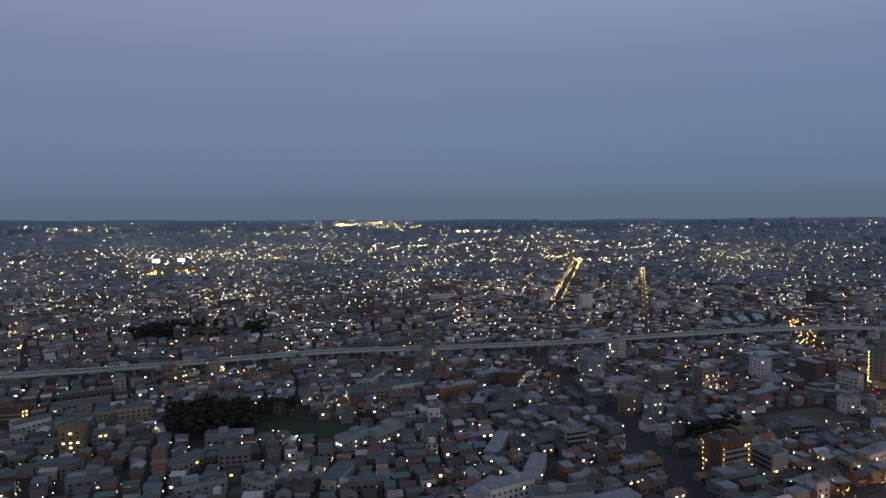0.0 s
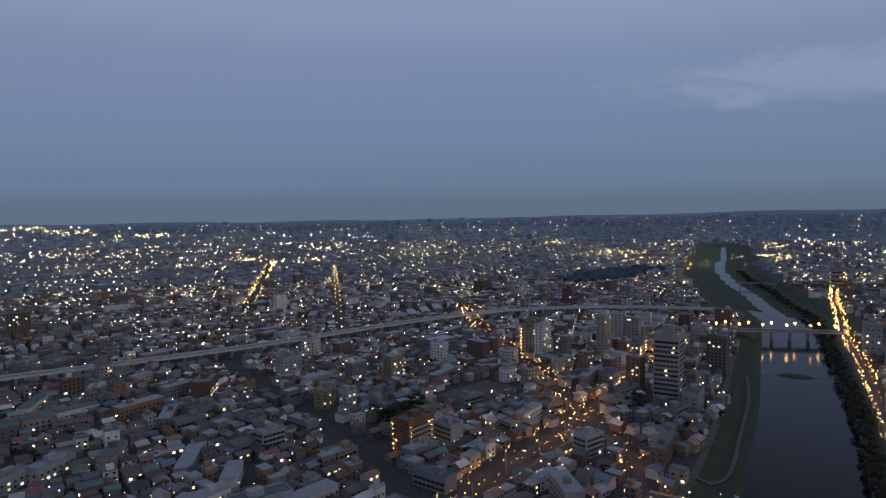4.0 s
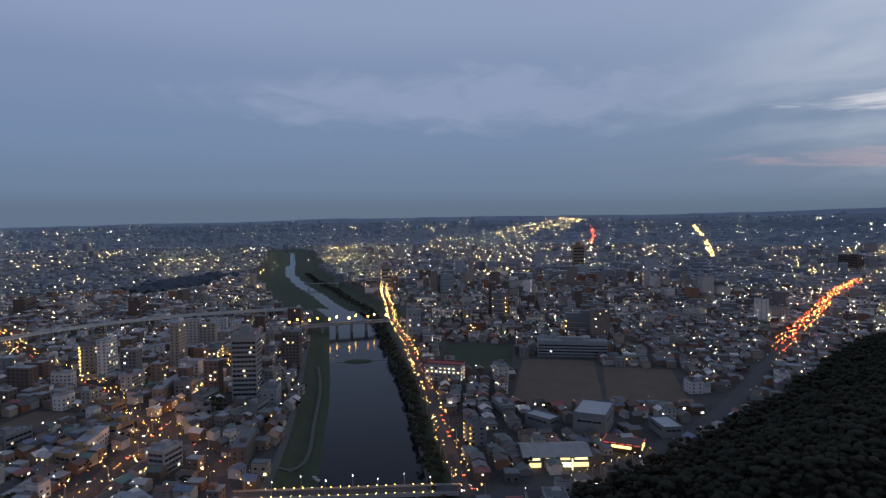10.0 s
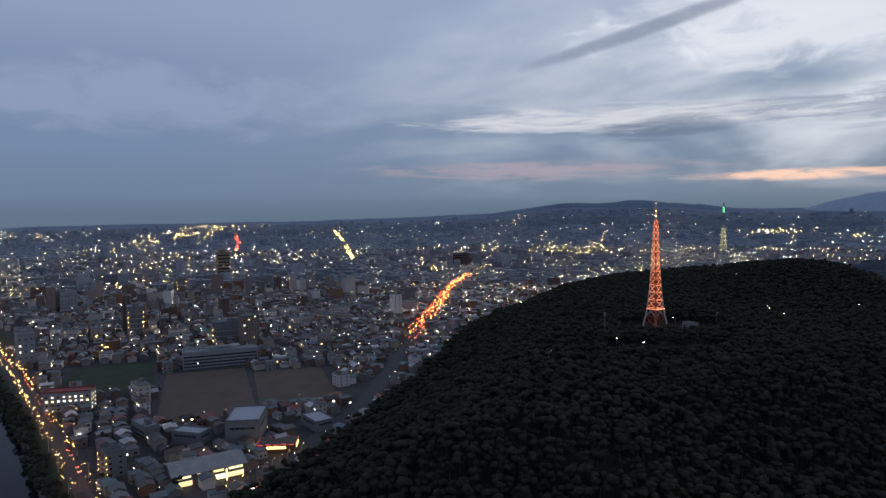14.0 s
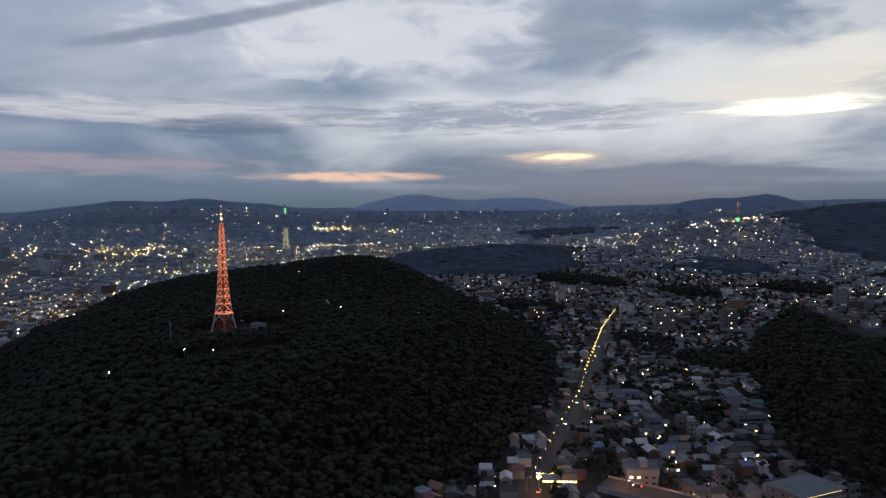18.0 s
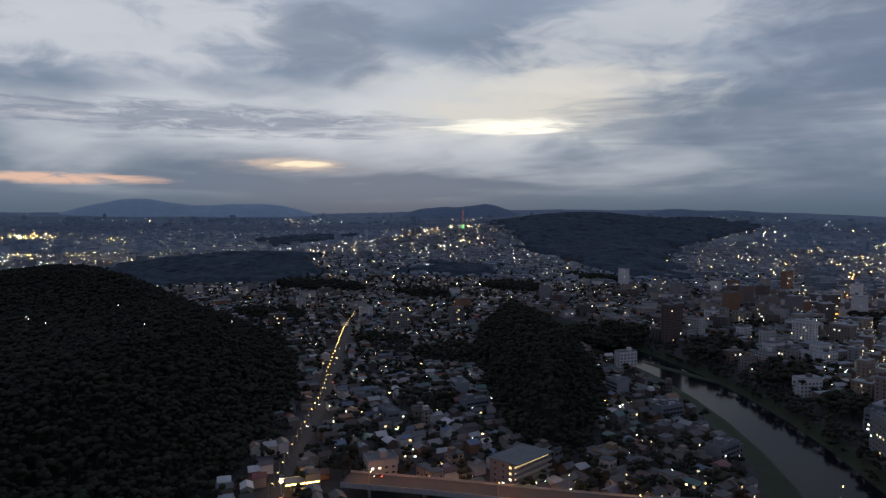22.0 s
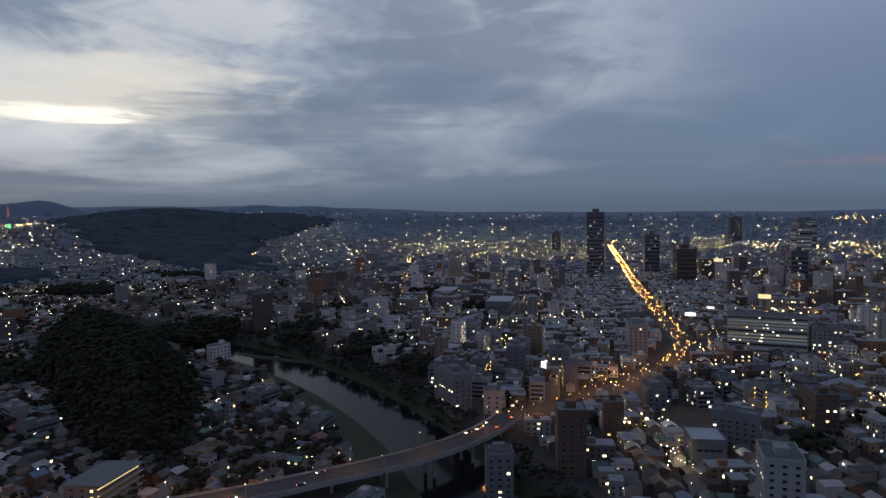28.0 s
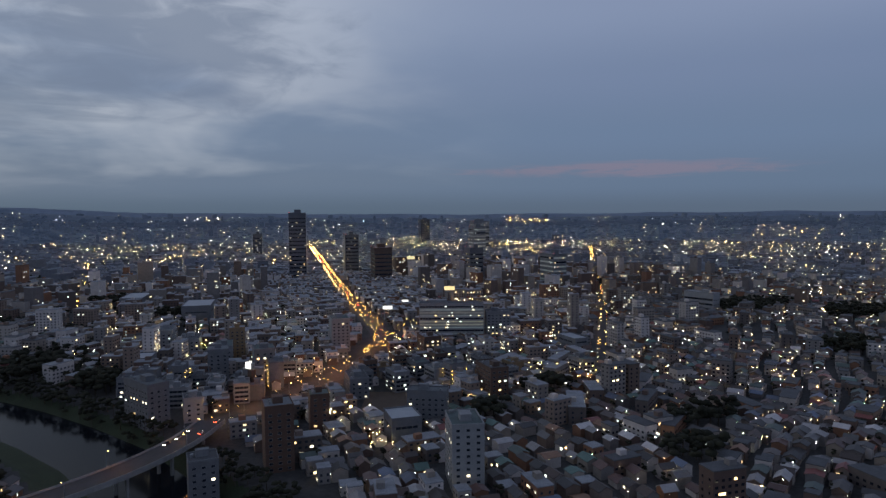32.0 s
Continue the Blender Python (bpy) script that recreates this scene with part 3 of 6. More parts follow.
def build_ground():
    na = 900
    rr = np.concatenate([[1.0], np.linspace(40, 280, 10)[:-1], 280 * (4930 / 280) ** (np.arange(0, 290) / 289)])
    aa = np.arange(na) / na * 2 * np.pi
    R, A = np.meshgrid(rr, aa, indexing="ij")
    X, Y = R * np.sin(A), R * np.cos(A)
    Z = ground(X.ravel(), Y.ravel())
    v = np.stack([X.ravel(), Y.ravel(), Z], 1)
    i, j = np.meshgrid(np.arange(len(rr) - 1), np.arange(na), indexing="ij")
    k = (j + 1) % na
    f = np.stack([i * na + j, i * na + k, (i + 1) * na + k, (i + 1) * na + j], -1).reshape(-1, 4)
    me = bpy.data.meshes.new("ground")
    me.from_pydata(v.tolist(), [], f[:, ::-1].tolist())
    c = v[f].mean(1)
    wood = (inside(c[:, 0], c[:, 1], HILL) > 3) | (inside(c[:, 0], c[:, 1], BLUFF) > 0)
    for line in RIDGES:
        wood |= inside(c[:, 0], c[:, 1], line) > 0
    px_ = c[:, 0]
    d, side = seg_dist(c[:, 0], c[:, 1], RIVER)
    bank = (d < np.where(px_ > 775, 82, np.where(c[:, 1] > 0, np.where(side > 0, 56, 46), np.where(side > 0, 32, 44)))) & (np.hypot(c[:, 0], c[:, 1]) < 2800)
    for m in (M_ground, M_forest, M_grass, M_hazed_ground):
        me.materials.append(m)
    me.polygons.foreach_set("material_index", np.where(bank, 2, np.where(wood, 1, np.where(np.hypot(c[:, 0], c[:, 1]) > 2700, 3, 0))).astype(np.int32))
    me.polygons.foreach_set("use_smooth", np.ones(len(f), bool))
    me.update()
    tagged(new("ground", me), "wide dusky plain with a wooded hill and river banks", "ground", kind="structure")


build_ground()
tagged(strip(RIVER, 48, 42, -6.3, "water", M_water, drape=False), "dark still river water reflecting the dusk sky", "river", kind="structure")
for k, (line, w) in enumerate(((ROAD_ORANGE, 5), (ROAD_BRIDGE_N, 4), (ROAD_EAST, 4.2), (ROAD_RED, 7), (ROAD_SW, 3.2), (ROAD_WEST, 11), (ROAD_WEST_B, 8), (ROAD_NW, 6), (ROAD_W_RED, 6), (ROAD_N1, 6), (ROAD_N2, 5))):
    tagged(strip(line, w, w, 0.12, "road", M_asphalt), "grey asphalt street with worn lanes", "road", kind="structure")
tagged(strip(RAIL, 5.0, 5.0, 0.10, "railway_bed", material("ballast", [(0.05, 0.045, 0.042)], 0.95, noise_scale=0.5)), "dark ballast railway bed curving between houses", "railway", kind="structure")

for o in (-5.6, 5.2):
    tagged(strip(RAIL, o + 0.5, -o, 0.7, "trim", M_gravel), "low pale wall beside the railway", "wall", kind="structure")

# ---- mountains on the skyline ----


def mountain(heading, half, height, dist, seed, label, mat=None, sharp=2.8):
    """A ridge with a rounded, uneven crest."""
    s = Soup()
    n, rows = 60, 6
    v, f = [], []
    for i in range(n + 1):
        u = i / n * 2 - 1
        a = radians(heading + u * half)
        crest = height * max(0.0, (1 - abs(u) ** sharp)) * (0.9 + min(0.26, half * 0.018) * noise.noise(Vector((u * 2.6 + seed, seed, 0)))) + 3 * noise.noise(Vector((u * 14, seed, 3)))
        for k in range(rows + 1):
            w = k / rows
            rr = dist - 260 + 260 * w
            v.append((math.sin(a) * rr, math.cos(a) * rr, 60 + max(0, crest) * math.sin(w * math.pi / 2)))
    for i in range(n):
        for k in range(rows):
            q = i * (rows + 1) + k
            f.append((q, q + 1, q + rows + 2, q + rows + 1))
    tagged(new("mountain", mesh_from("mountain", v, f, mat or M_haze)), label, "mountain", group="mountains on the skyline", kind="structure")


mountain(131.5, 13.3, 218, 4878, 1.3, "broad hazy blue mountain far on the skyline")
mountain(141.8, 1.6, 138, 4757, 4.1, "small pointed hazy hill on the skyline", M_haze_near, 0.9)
mountain(153.8, 7.4, 196, 4719, 7.7, "rounded hill hazed dark blue on the skyline", M_haze_near)
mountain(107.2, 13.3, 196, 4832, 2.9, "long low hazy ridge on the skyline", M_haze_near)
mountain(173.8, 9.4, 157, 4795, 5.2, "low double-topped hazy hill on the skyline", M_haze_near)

# low far ridges closing the plain, haze painted in: each paler than the one before
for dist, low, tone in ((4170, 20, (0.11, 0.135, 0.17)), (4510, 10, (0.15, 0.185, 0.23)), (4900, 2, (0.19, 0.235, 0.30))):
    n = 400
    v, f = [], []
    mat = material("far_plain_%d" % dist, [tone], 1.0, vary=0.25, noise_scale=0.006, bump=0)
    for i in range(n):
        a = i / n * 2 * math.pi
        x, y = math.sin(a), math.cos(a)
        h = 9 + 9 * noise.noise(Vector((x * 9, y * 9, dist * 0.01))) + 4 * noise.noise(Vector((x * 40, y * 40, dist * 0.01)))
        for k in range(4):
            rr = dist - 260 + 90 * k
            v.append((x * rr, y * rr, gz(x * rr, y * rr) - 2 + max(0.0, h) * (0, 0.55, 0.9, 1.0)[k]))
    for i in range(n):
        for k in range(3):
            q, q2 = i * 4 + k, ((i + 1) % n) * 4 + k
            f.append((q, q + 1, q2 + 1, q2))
    tagged(new("backdrop", mesh_from("backdrop", v, f, mat)), "far edge of the plain faded blue with haze", "distance", kind="structure")

# ---- city stock ----
rnd = random.Random(11)
FIELDS = []  # kept clear of houses: x, y, half length, half width, angle


def clear_of(px, py):
    ok = np.ones(px.shape, bool)
    d, side = seg_dist(px, py, RIVER)
    ok &= (d > np.where(px > 775, 92, np.where(side > 0, np.where(py > 0, 57, 62), np.where(py > 0, 56, 49)))) | (np.hypot(px, py) > 2800)
    for line in ROADS:
        d, _ = seg_dist(px, py, line)
        ok &= d > (19 if line is ROAD_WEST else 12 if line is ROAD_RED else 9.5)
    d, _ = seg_dist(px, py, RAIL)
    ok &= d > 11
    d, _ = seg_dist(px, py, VIADUCT)
    ok &= d > 15
    d, _ = seg_dist(px, py, BRIDGE_W)
    ok &= d > 18
    ok &= inside(px, py, HILL) < -3
    ok &= inside(px, py, BLUFF) < -5
    for line in RIDGES:
        ok &= inside(px, py, line) < -6
    for x, y, hl, hw, a in FIELDS:
        u = (px - x) * math.cos(a) + (py - y) * math.sin(a)
        v = -(px - x) * math.sin(a) + (py - y) * math.cos(a)
        ok &= ~((abs(u) < hl + 5.5) & (abs(v) < hw + 5.5))
    for x, y, rx, ry in WOODS:
        ok &= ((px - x) / rx) ** 2 + ((py - y) / ry) ** 2 > 1
    return ok


# wooded patches: x, y, radii
WOODS = [(390, -1449, 68, 45), (218, -801, 68, 68), (-162, 491, 51, 25), (-172, 472, 34, 23), (-314, 834, 85, 45),
         (-353, -258, 29, 14), (-290, -223, 16, 14), (519, 181, 29, 20), (-125, -1088, 56, 34), (-834, -524, 68, 34), (-821, -866, 79, 45), (251, -439, 25, 18), (227, -303, 14, 11), (318, -605, 38, 38), (476, -1186, 68, 56), (800, -1000, 102, 45), (-316, -369, 23, 16), (-238, -342, 18, 10), (-169, -915, 38, 25),
         (74, -763, 27, 68), (4, -659, 25, 47), (-35, -574, 18, 29), (430, -641, 34, 25), (660, -717, 45, 45), (591, -1013, 56, 34), (-30, 276, 29, 14), (183, 444, 18, 11), (351, 380, 16, 10), (-652, -313, 34, 23), (-884, -414, 56, 29)]
FIELD_LIST = [(-301, 835, 42, 38, 0.25), (624, 284, 62, 37, 0.37), (567, 178, 82, 36, 0.30), (588, 108, 58, 32, 0.27), (-207, -413, 28, 20, 1.00), (272, 479, 33, 20, 0.34), (-95, 468, 52, 16, -0.51)]
FIELDS += FIELD_LIST + [(137, -343, 17, 13, 1.26), (406, 880, 43, 36, 1.25)]

# buildings of their own: name, x, y, width, depth, height, angle, style
LANDMARKS = [
    ("apartment_tower", 397, 388, 20, 20, 54, 0.57, "tower_grey"), ("apartment_tower", 389, 573, 16, 18, 30, 0.57, "balcony_lit"), ("apartment_block", 410, 588, 13, 15, 31, 0.57, "tan"), ("apartment_block", 639, 834, 44, 16, 27, 0.68, "brown"),
    ("apartment_tower", 1143, 727, 24, 22, 42, 0.63, "balcony_lit"), ("apartment_tower", 691, 400, 15, 16, 33, 0.64, "pale"), ("apartment_tower", 879, 365, 25, 20, 35, 0.43, "balcony_lit"), ("office_tower", 1554, 440, 30, 26, 70, 0.46, "tower_tan"),
    ("apartment_block", 806, 224, 38, 16, 24, 1.86, "balcony_lit"), ("school_block", 672, 196, 72, 16, 16, 1.93, "pale"), ("warehouse", 449, 115, 34, 22, 15, 0.07, "plain"), ("exhibition_hall", 312, 636, 34, 22, 14, 0.33, "plain"),
    ("apartment_block", 168, 384, 22, 14, 22, 0.41, "orange"), ("apartment_block", 481, 517, 36, 14, 15, 0.66, "balcony_lit"), ("office_block", 383, 443, 17, 14, 12, 0.50, "lit"), ("skyscraper", -464, -1278, 34, 34, 135, 1.17, "tower_dark"),
    ("office_tower", -616, -1353, 48, 30, 86, 1.24, "tower_dark"), ("office_tower", -577, -1132, 50, 34, 68, 1.25, "tower_red"), ("office_tower", -714, -1015, 34, 26, 68, 1.24, "tower_dark"), ("office_tower", -1439, -1983, 100, 40, 100, 1.25, "tower_lit"),
    ("office_tower", -631, -2077, 30, 28, 68, 1.15, "tower_dark"), ("office_tower", -1457, -2414, 55, 40, 100, 1.22, "tower_dark"), ("office_tower", -897, -1256, 40, 30, 100, 1.24, "tower_lit"), ("hospital", -381, -595, 70, 20, 37, 2.56, "lit_pale"),
    ("apartment_block", -53, -460, 34, 14, 29, 1.85, "grey"), ("flat_hall", -72, -613, 26, 20, 14, 1.20, "plain"), ("apartment_block", -80, -453, 14, 12, 16, 1.42, "pale"), ("office_block", -150, -523, 20, 16, 28, 1.35, "grey"),
    ("office_block", -252, -603, 24, 18, 32, 1.28, "pale"), ("office_block", -141, -386, 14, 12, 24, 1.27, "brown"), ("office_block", -59, -335, 14, 14, 24, 1.42, "grey"), ("apartment_block", -100, -343, 18, 15, 35, 1.35, "brown"),
    ("apartment_block", -171, -270, 24, 16, 33, 1.13, "pale"), ("office_block", -121, -550, 18, 16, 26, 1.33, "grey"), ("school_block", 61, 576, 30, 16, 16, 1.23, "brick"), ("apartment_block", 140, 610, 20, 14, 19, 0.36, "pale"),
    ("office_block", 144, 502, 20, 12, 15, 0.98, "tan"), ("apartment_block", 61, 339, 32, 13, 10, 0.15, "pale"), ("apartment_block", -249, 430, 14, 12, 19, 0.25, "tan"), ("school_block", 524, 271, 34, 14, 15, 1.75, "school"),
    ("round_block", 209, -308, 17, 14, 12, 0.81, "pale"), ("office_block", -304, -518, 24, 16, 22, 1.32, "brown"), ("office_block", -138, -596, 30, 14, 20, 1.29, "lit"),
    ("office_block", -123, -660, 30, 18, 18, 1.27, "pale"), ("apartment_block", -209, -366, 26, 12, 20, 2.42, "grey"), ("office_block", -176, -342, 22, 18, 16, 1.30, "plain"), ("school_block", 121, 520, 14, 10, 12, 0.36, "plain"),
    ("flat_hall", -128, -1033, 66, 30, 18, 1.21, "plain"), ("flat_hall", -178, -870, 62, 34, 22, 1.23, "plain"), ("office_block", -107, -696, 30, 16, 22, 1.26, "pale"), ("apartment_block", -159, -630, 16, 14, 28, 1.29, "tan"), ("office_block", -276, -385, 28, 14, 24, 1.34, "brown"), ("flat_hall", -450, -480, 32, 16, 11, 1.38, "plain"),
    ("office_block", -773, -562, 44, 16, 24, 1.63, "pale"), ("office_tower", -771, -858, 46, 26, 62, 1.37, "tower_lit"), ("office_tower", -1227, -1716, 40, 30, 105, 1.24, "tower_lit"), ("office_block", -423, -567, 26, 18, 28, 2.58, "lit"), ("office_block", -195, -444, 24, 14, 15, 1.29, "grey"),
    ("low_shed", 438, 149, 22, 12, 8, 1.24, "plain"), ("low_shed", 464, 69, 24, 14, 7, 0.59, "plain"), ("apartment_block", 743, 336, 18, 14, 14, 0.62, "orange"), ("office_block", 1089, 560, 44, 24, 34, 0.60, "pale"), ("apartment_block", 1357, 470, 26, 18, 28, 0.44, "balcony_lit"), ("apartment_block", 1904, -151, 54, 20, 40, 0.86, "brown"), ("apartment_block", 386, 177, 12, 12, 15, 0.62, "balcony_lit"),
    ("apartment_block", 391, 357, 26, 12, 15, 0.58, "pale"), ("apartment_block", 582, 1014, 48, 16, 25, 0.74, "brown"), ("apartment_block", -153, 445, 24, 9, 7, 0.11, "pale"), ("apartment_block", -139, 362, 28, 10, 8, 0.50, "pale"), ("apartment_block", -340, 494, 36, 12, 12, 0.23, "orange"), ("apartment_block", -107, 365, 18, 9, 8, -0.58, "pale"), ("apartment_block", -207, 372, 24, 10, 9, 0.36, "grey"),
    ("apartment_block", -41, 448, 28, 10, 9, 0.87, "pale"), ("apartment_block", -62, 435, 26, 9, 9, 0.86, "pale"), ("office_block", 158, 488, 10, 10, 15, 0.39, "pale"), ("low_shed", -34, 537, 26, 9, 6, 0.13, "red_shed")]
for _n, _x, _y, _w, _d, _h, _a, _s in LANDMARKS:
    FIELDS.append((_x, _y, _w / 2, _d / 2, _a))


SLABS = []  # long low apartment rows: x, y, length, depth, height, angle
_q = random.Random(23)
while len(SLABS) < 130:
    _az, _r = radians(_q.choice((_q.uniform(-38, 58), _q.uniform(-38, 30), _q.uniform(188, 250)))), _q.uniform(340, 1150)
    _x, _y = _r * math.sin(_az), _r * math.cos(_az)
    if clear_of(np.array([_x, _x + 16, _x - 16]), np.array([_y, _y + 16, _y - 16])).all():
        SLABS.append((_x, _y, _q.uniform(22, 40), _q.uniform(8, 11), _q.choice((6.0, 8.5, 8.5, 11.5)), _q.choice((0.45, 0.5, 0.95, 1.3)) + _q.uniform(-0.1, 0.1)))
        FIELDS.append((_x, _y, SLABS[-1][2] / 2 - 2, SLABS[-1][3] / 2 - 2, SLABS[-1][5]))


def downtown(x, y):
    """0 low houses to 1 dense high blocks."""
    d = math.exp(-(((x + 631) / 701) ** 2 + ((y + 1112) / 475) ** 2)) * 0.95
    d = max(d, 0.62 * math.exp(-(((x + 195) / 192) ** 2 + ((y + 532) / 169) ** 2)))
    d = max(d, 0.5 * math.exp(-(((x - 1398) / 475) ** 2 + ((y - 454) / 373) ** 2)))
    d = max(d, 0.42 * math.exp(-(((x - 444) / 192) ** 2 + ((y - 518) / 136) ** 2)))
    d = max(d, 0.45 * math.exp(-(((x - 2227) / 565) ** 2 + ((y + 183) / 452) ** 2)))
    return max(d, 0.05)


GLADES = []  # plots left to trees


def lots():
    """Building plots: x, y, angle, width, depth, distance."""
    out = []
    for r0, r1, pu, pv in ((0, 700, 10.2, 9.9), (700, 1400, 12.6, 12.0), (1400, 2900, 23, 21), (2900, 4600, 54, 50)):
        for za in (0.44, 0.46, 0.24, 0.88, 1.28, 0.35):
            c, s = math.cos(za), math.sin(za)
            n = int(r1 / pu) + 2
            m = int(r1 / pv) + 2
            I, J = np.meshgrid(np.arange(-n, n), np.arange(-m, m), indexing="ij")
            I, J = I.ravel(), J.ravel()
            U = I * pu + np.floor(I / 7) * 5.0
            V = J * pv + np.floor(J / 2) * 4.5
            X, Y = U * c - V * s, U * s + V * c
            X, Y = X + 16 * np.sin(Y / 83 + 1.3) + 9 * np.sin((X - Y) / 47), Y + 16 * np.sin(X / 91 + 0.4) + 9 * np.sin((X + Y) / 53 + 2)
            R = np.hypot(X, Y)
            az = np.degrees(np.arctan2(X, Y)) % 360
            # the unseen quarter behind is left open near by
            keep = (R > max(r0, 280)) & (R < r1) & ((az < 258) | (az > 318) | (R > 1400))
            zz = np.select([az < 47, az < 94, az < 129, az < 184, az < 235], [0.44, 0.46, 0.24, 0.88, 1.28], 0.35)
            keep &= np.abs(zz - za) < 1e-6
            X, Y, R = X[keep], Y[keep], R[keep]
            ok = clear_of(X, Y)
            for x, y, r in zip(X[ok], Y[ok], R[ok]):
                south = 129 < math.degrees(math.atan2(x, y)) % 360 < 184
                if rnd.random() < (0.2 if south and r < 1400 else 0.07):
                    GLADES.append((x, y, r, south))
                    continue
                jt = 1.0 if r < 1400 else 6.0 if r < 2900 else 24.0
                out.append((x + rnd.uniform(-jt, jt), y + rnd.uniform(-jt, jt), za + rnd.choice((0, 0, math.pi / 2)) + rnd.uniform(-0.07, 0.07) - 0.17 * math.cos(y / 83 + 1.3) + 0.1 * math.sin(x / 60), pu, pv, r))
    return out


def house_vf(w, d, h, rise, over, flat=False):
    """Walls and roof of a small house; gable along x."""
    a, b = w / 2, d / 2
    walls = [(-a, -b, -1.5), (a, -b, -1.5), (a, b, -1.5), (-a, b, -1.5), (-a, -b, h), (a, -b, h), (a, b, h), (-a, b, h), (-a, 0, h + rise), (a, 0, h + rise)]
    wf = [(0, 1, 5, 4), (2, 3, 7, 6), (1, 2, 6, 9, 5), (3, 0, 4, 8, 7)]
    A, Bo, t = a + over, b + over, 0.22
    dz = rise * over / b
    roof = [(-A, -Bo, h - dz), (A, -Bo, h - dz), (A, 0, h + rise), (-A, 0, h + rise), (A, Bo, h - dz), (-A, Bo, h - dz)]
    roof = roof + [(x, y, z + t) for x, y, z in roof]
    rf = [(6, 7, 8, 9), (9, 8, 10, 11), (0, 1, 7, 6), (4, 5, 11, 10), (1, 2, 8, 7), (2, 4, 10, 8), (3, 0, 6, 9), (5, 3, 9, 11), (3, 2, 1, 0), (5, 4, 2, 3)]
    return walls, wf, roof, rf


def place(verts, x, y, z, a):
    c, s = math.cos(a), math.sin(a)
    return [(x + p * c - q * s, y + p * s + q * c, z + r) for p, q, r in verts]
LOTS = lots()
LZ = ground(np.array([l[0] for l in LOTS]), np.array([l[1] for l in LOTS]))
city = {}
lights_near, lights_far = Soup(), Soup()
BLOCKS, THINGS = [], []  # near plots kept for houses that are things of their own


def soup_for(x, y, r):
    az = math.degrees(math.atan2(x, y)) % 360
    return city.setdefault((int(az // 45), 0 if r < 1400 else 1 if r < 2900 else 2), Soup())


def add_block(s, x, y, z, a, w, d, h, win=True, r=0.0):
    """A flat-roofed block: walls, roof slab with parapet, rooftop hut, window bands."""
    v, f = box_vf(-w / 2, -d / 2, -2, w / 2, d / 2, h)
    s.add(place(v, x, y, z, a), f, 0)
    v, f = box_vf(-w / 2 - 0.15, -d / 2 - 0.15, h, w / 2 + 0.15, d / 2 + 0.15, h + 0.5)
    s.add(place(v, x, y, z, a), f, 2)
    if h > 9:
        ox, oy = rnd.uniform(-w / 4, w / 4), rnd.uniform(-d / 4, d / 4)
        v, f = box_vf(ox - 2, oy - 1.8, h + 0.5, ox + 2, oy + 1.8, h + 3.2)
        s.add(place(v, x, y, z, a), f, 0)
    fl = max(1, int(h / 3.1))
    if r < 2900:
        for k in range(fl if win else 0):
            zc = 1.0 + k * 3.1
            for sd in (-1, 1):
                y0, nw = sd * (d / 2 + 0.04), max(2, int(w / 3.4))
                for i in range(nw):
                    u = -w / 2 + (i + 0.5) * w / nw
                    v = [(u - 0.85, y0, zc), (u + 0.85, y0, zc), (u + 0.85, y0, zc + 1.3), (u - 0.85, y0, zc + 1.3)]
                    s.add(place(v, x, y, z, a), [(0, 1, 2, 3) if sd < 0 else (3, 2, 1, 0)], 3)
                x0 = sd * (w / 2 + 0.04)
                for u in (-d / 4, d / 4):
                    v = [(x0, u - 0.6, zc), (x0, u + 0.6, zc), (x0, u + 0.6, zc + 1.3), (x0, u - 0.6, zc + 1.3)]
                    s.add(place(v, x, y, z, a), [(0, 1, 2, 3) if sd > 0 else (3, 2, 1, 0)], 3)
        for _ in range(int(rnd.random() * fl * (1.6 if win else 0.9) * (2.2 if 184 < math.degrees(math.atan2(x, y)) % 360 < 240 else 1.0))):
            k, sd = rnd.randrange(fl), rnd.choice((-1, 1))
            zc, u, y0 = 1.0 + k * 3.1, rnd.uniform(-w / 2 + 1.5, w / 2 - 1.5), sd * (d / 2 + 0.09)
            hw = rnd.uniform(0.5, 1.1) * (1.0 if r < 1150 else 1.5)
            v = [(u - hw, y0, zc + 0.1), (u + hw, y0, zc + 0.1), (u + hw, y0, zc + 1.3), (u - hw, y0, zc + 1.3)]
            s.add(place(v, x, y, z, a), [(0, 1, 2, 3) if sd < 0 else (3, 2, 1, 0)], 4)


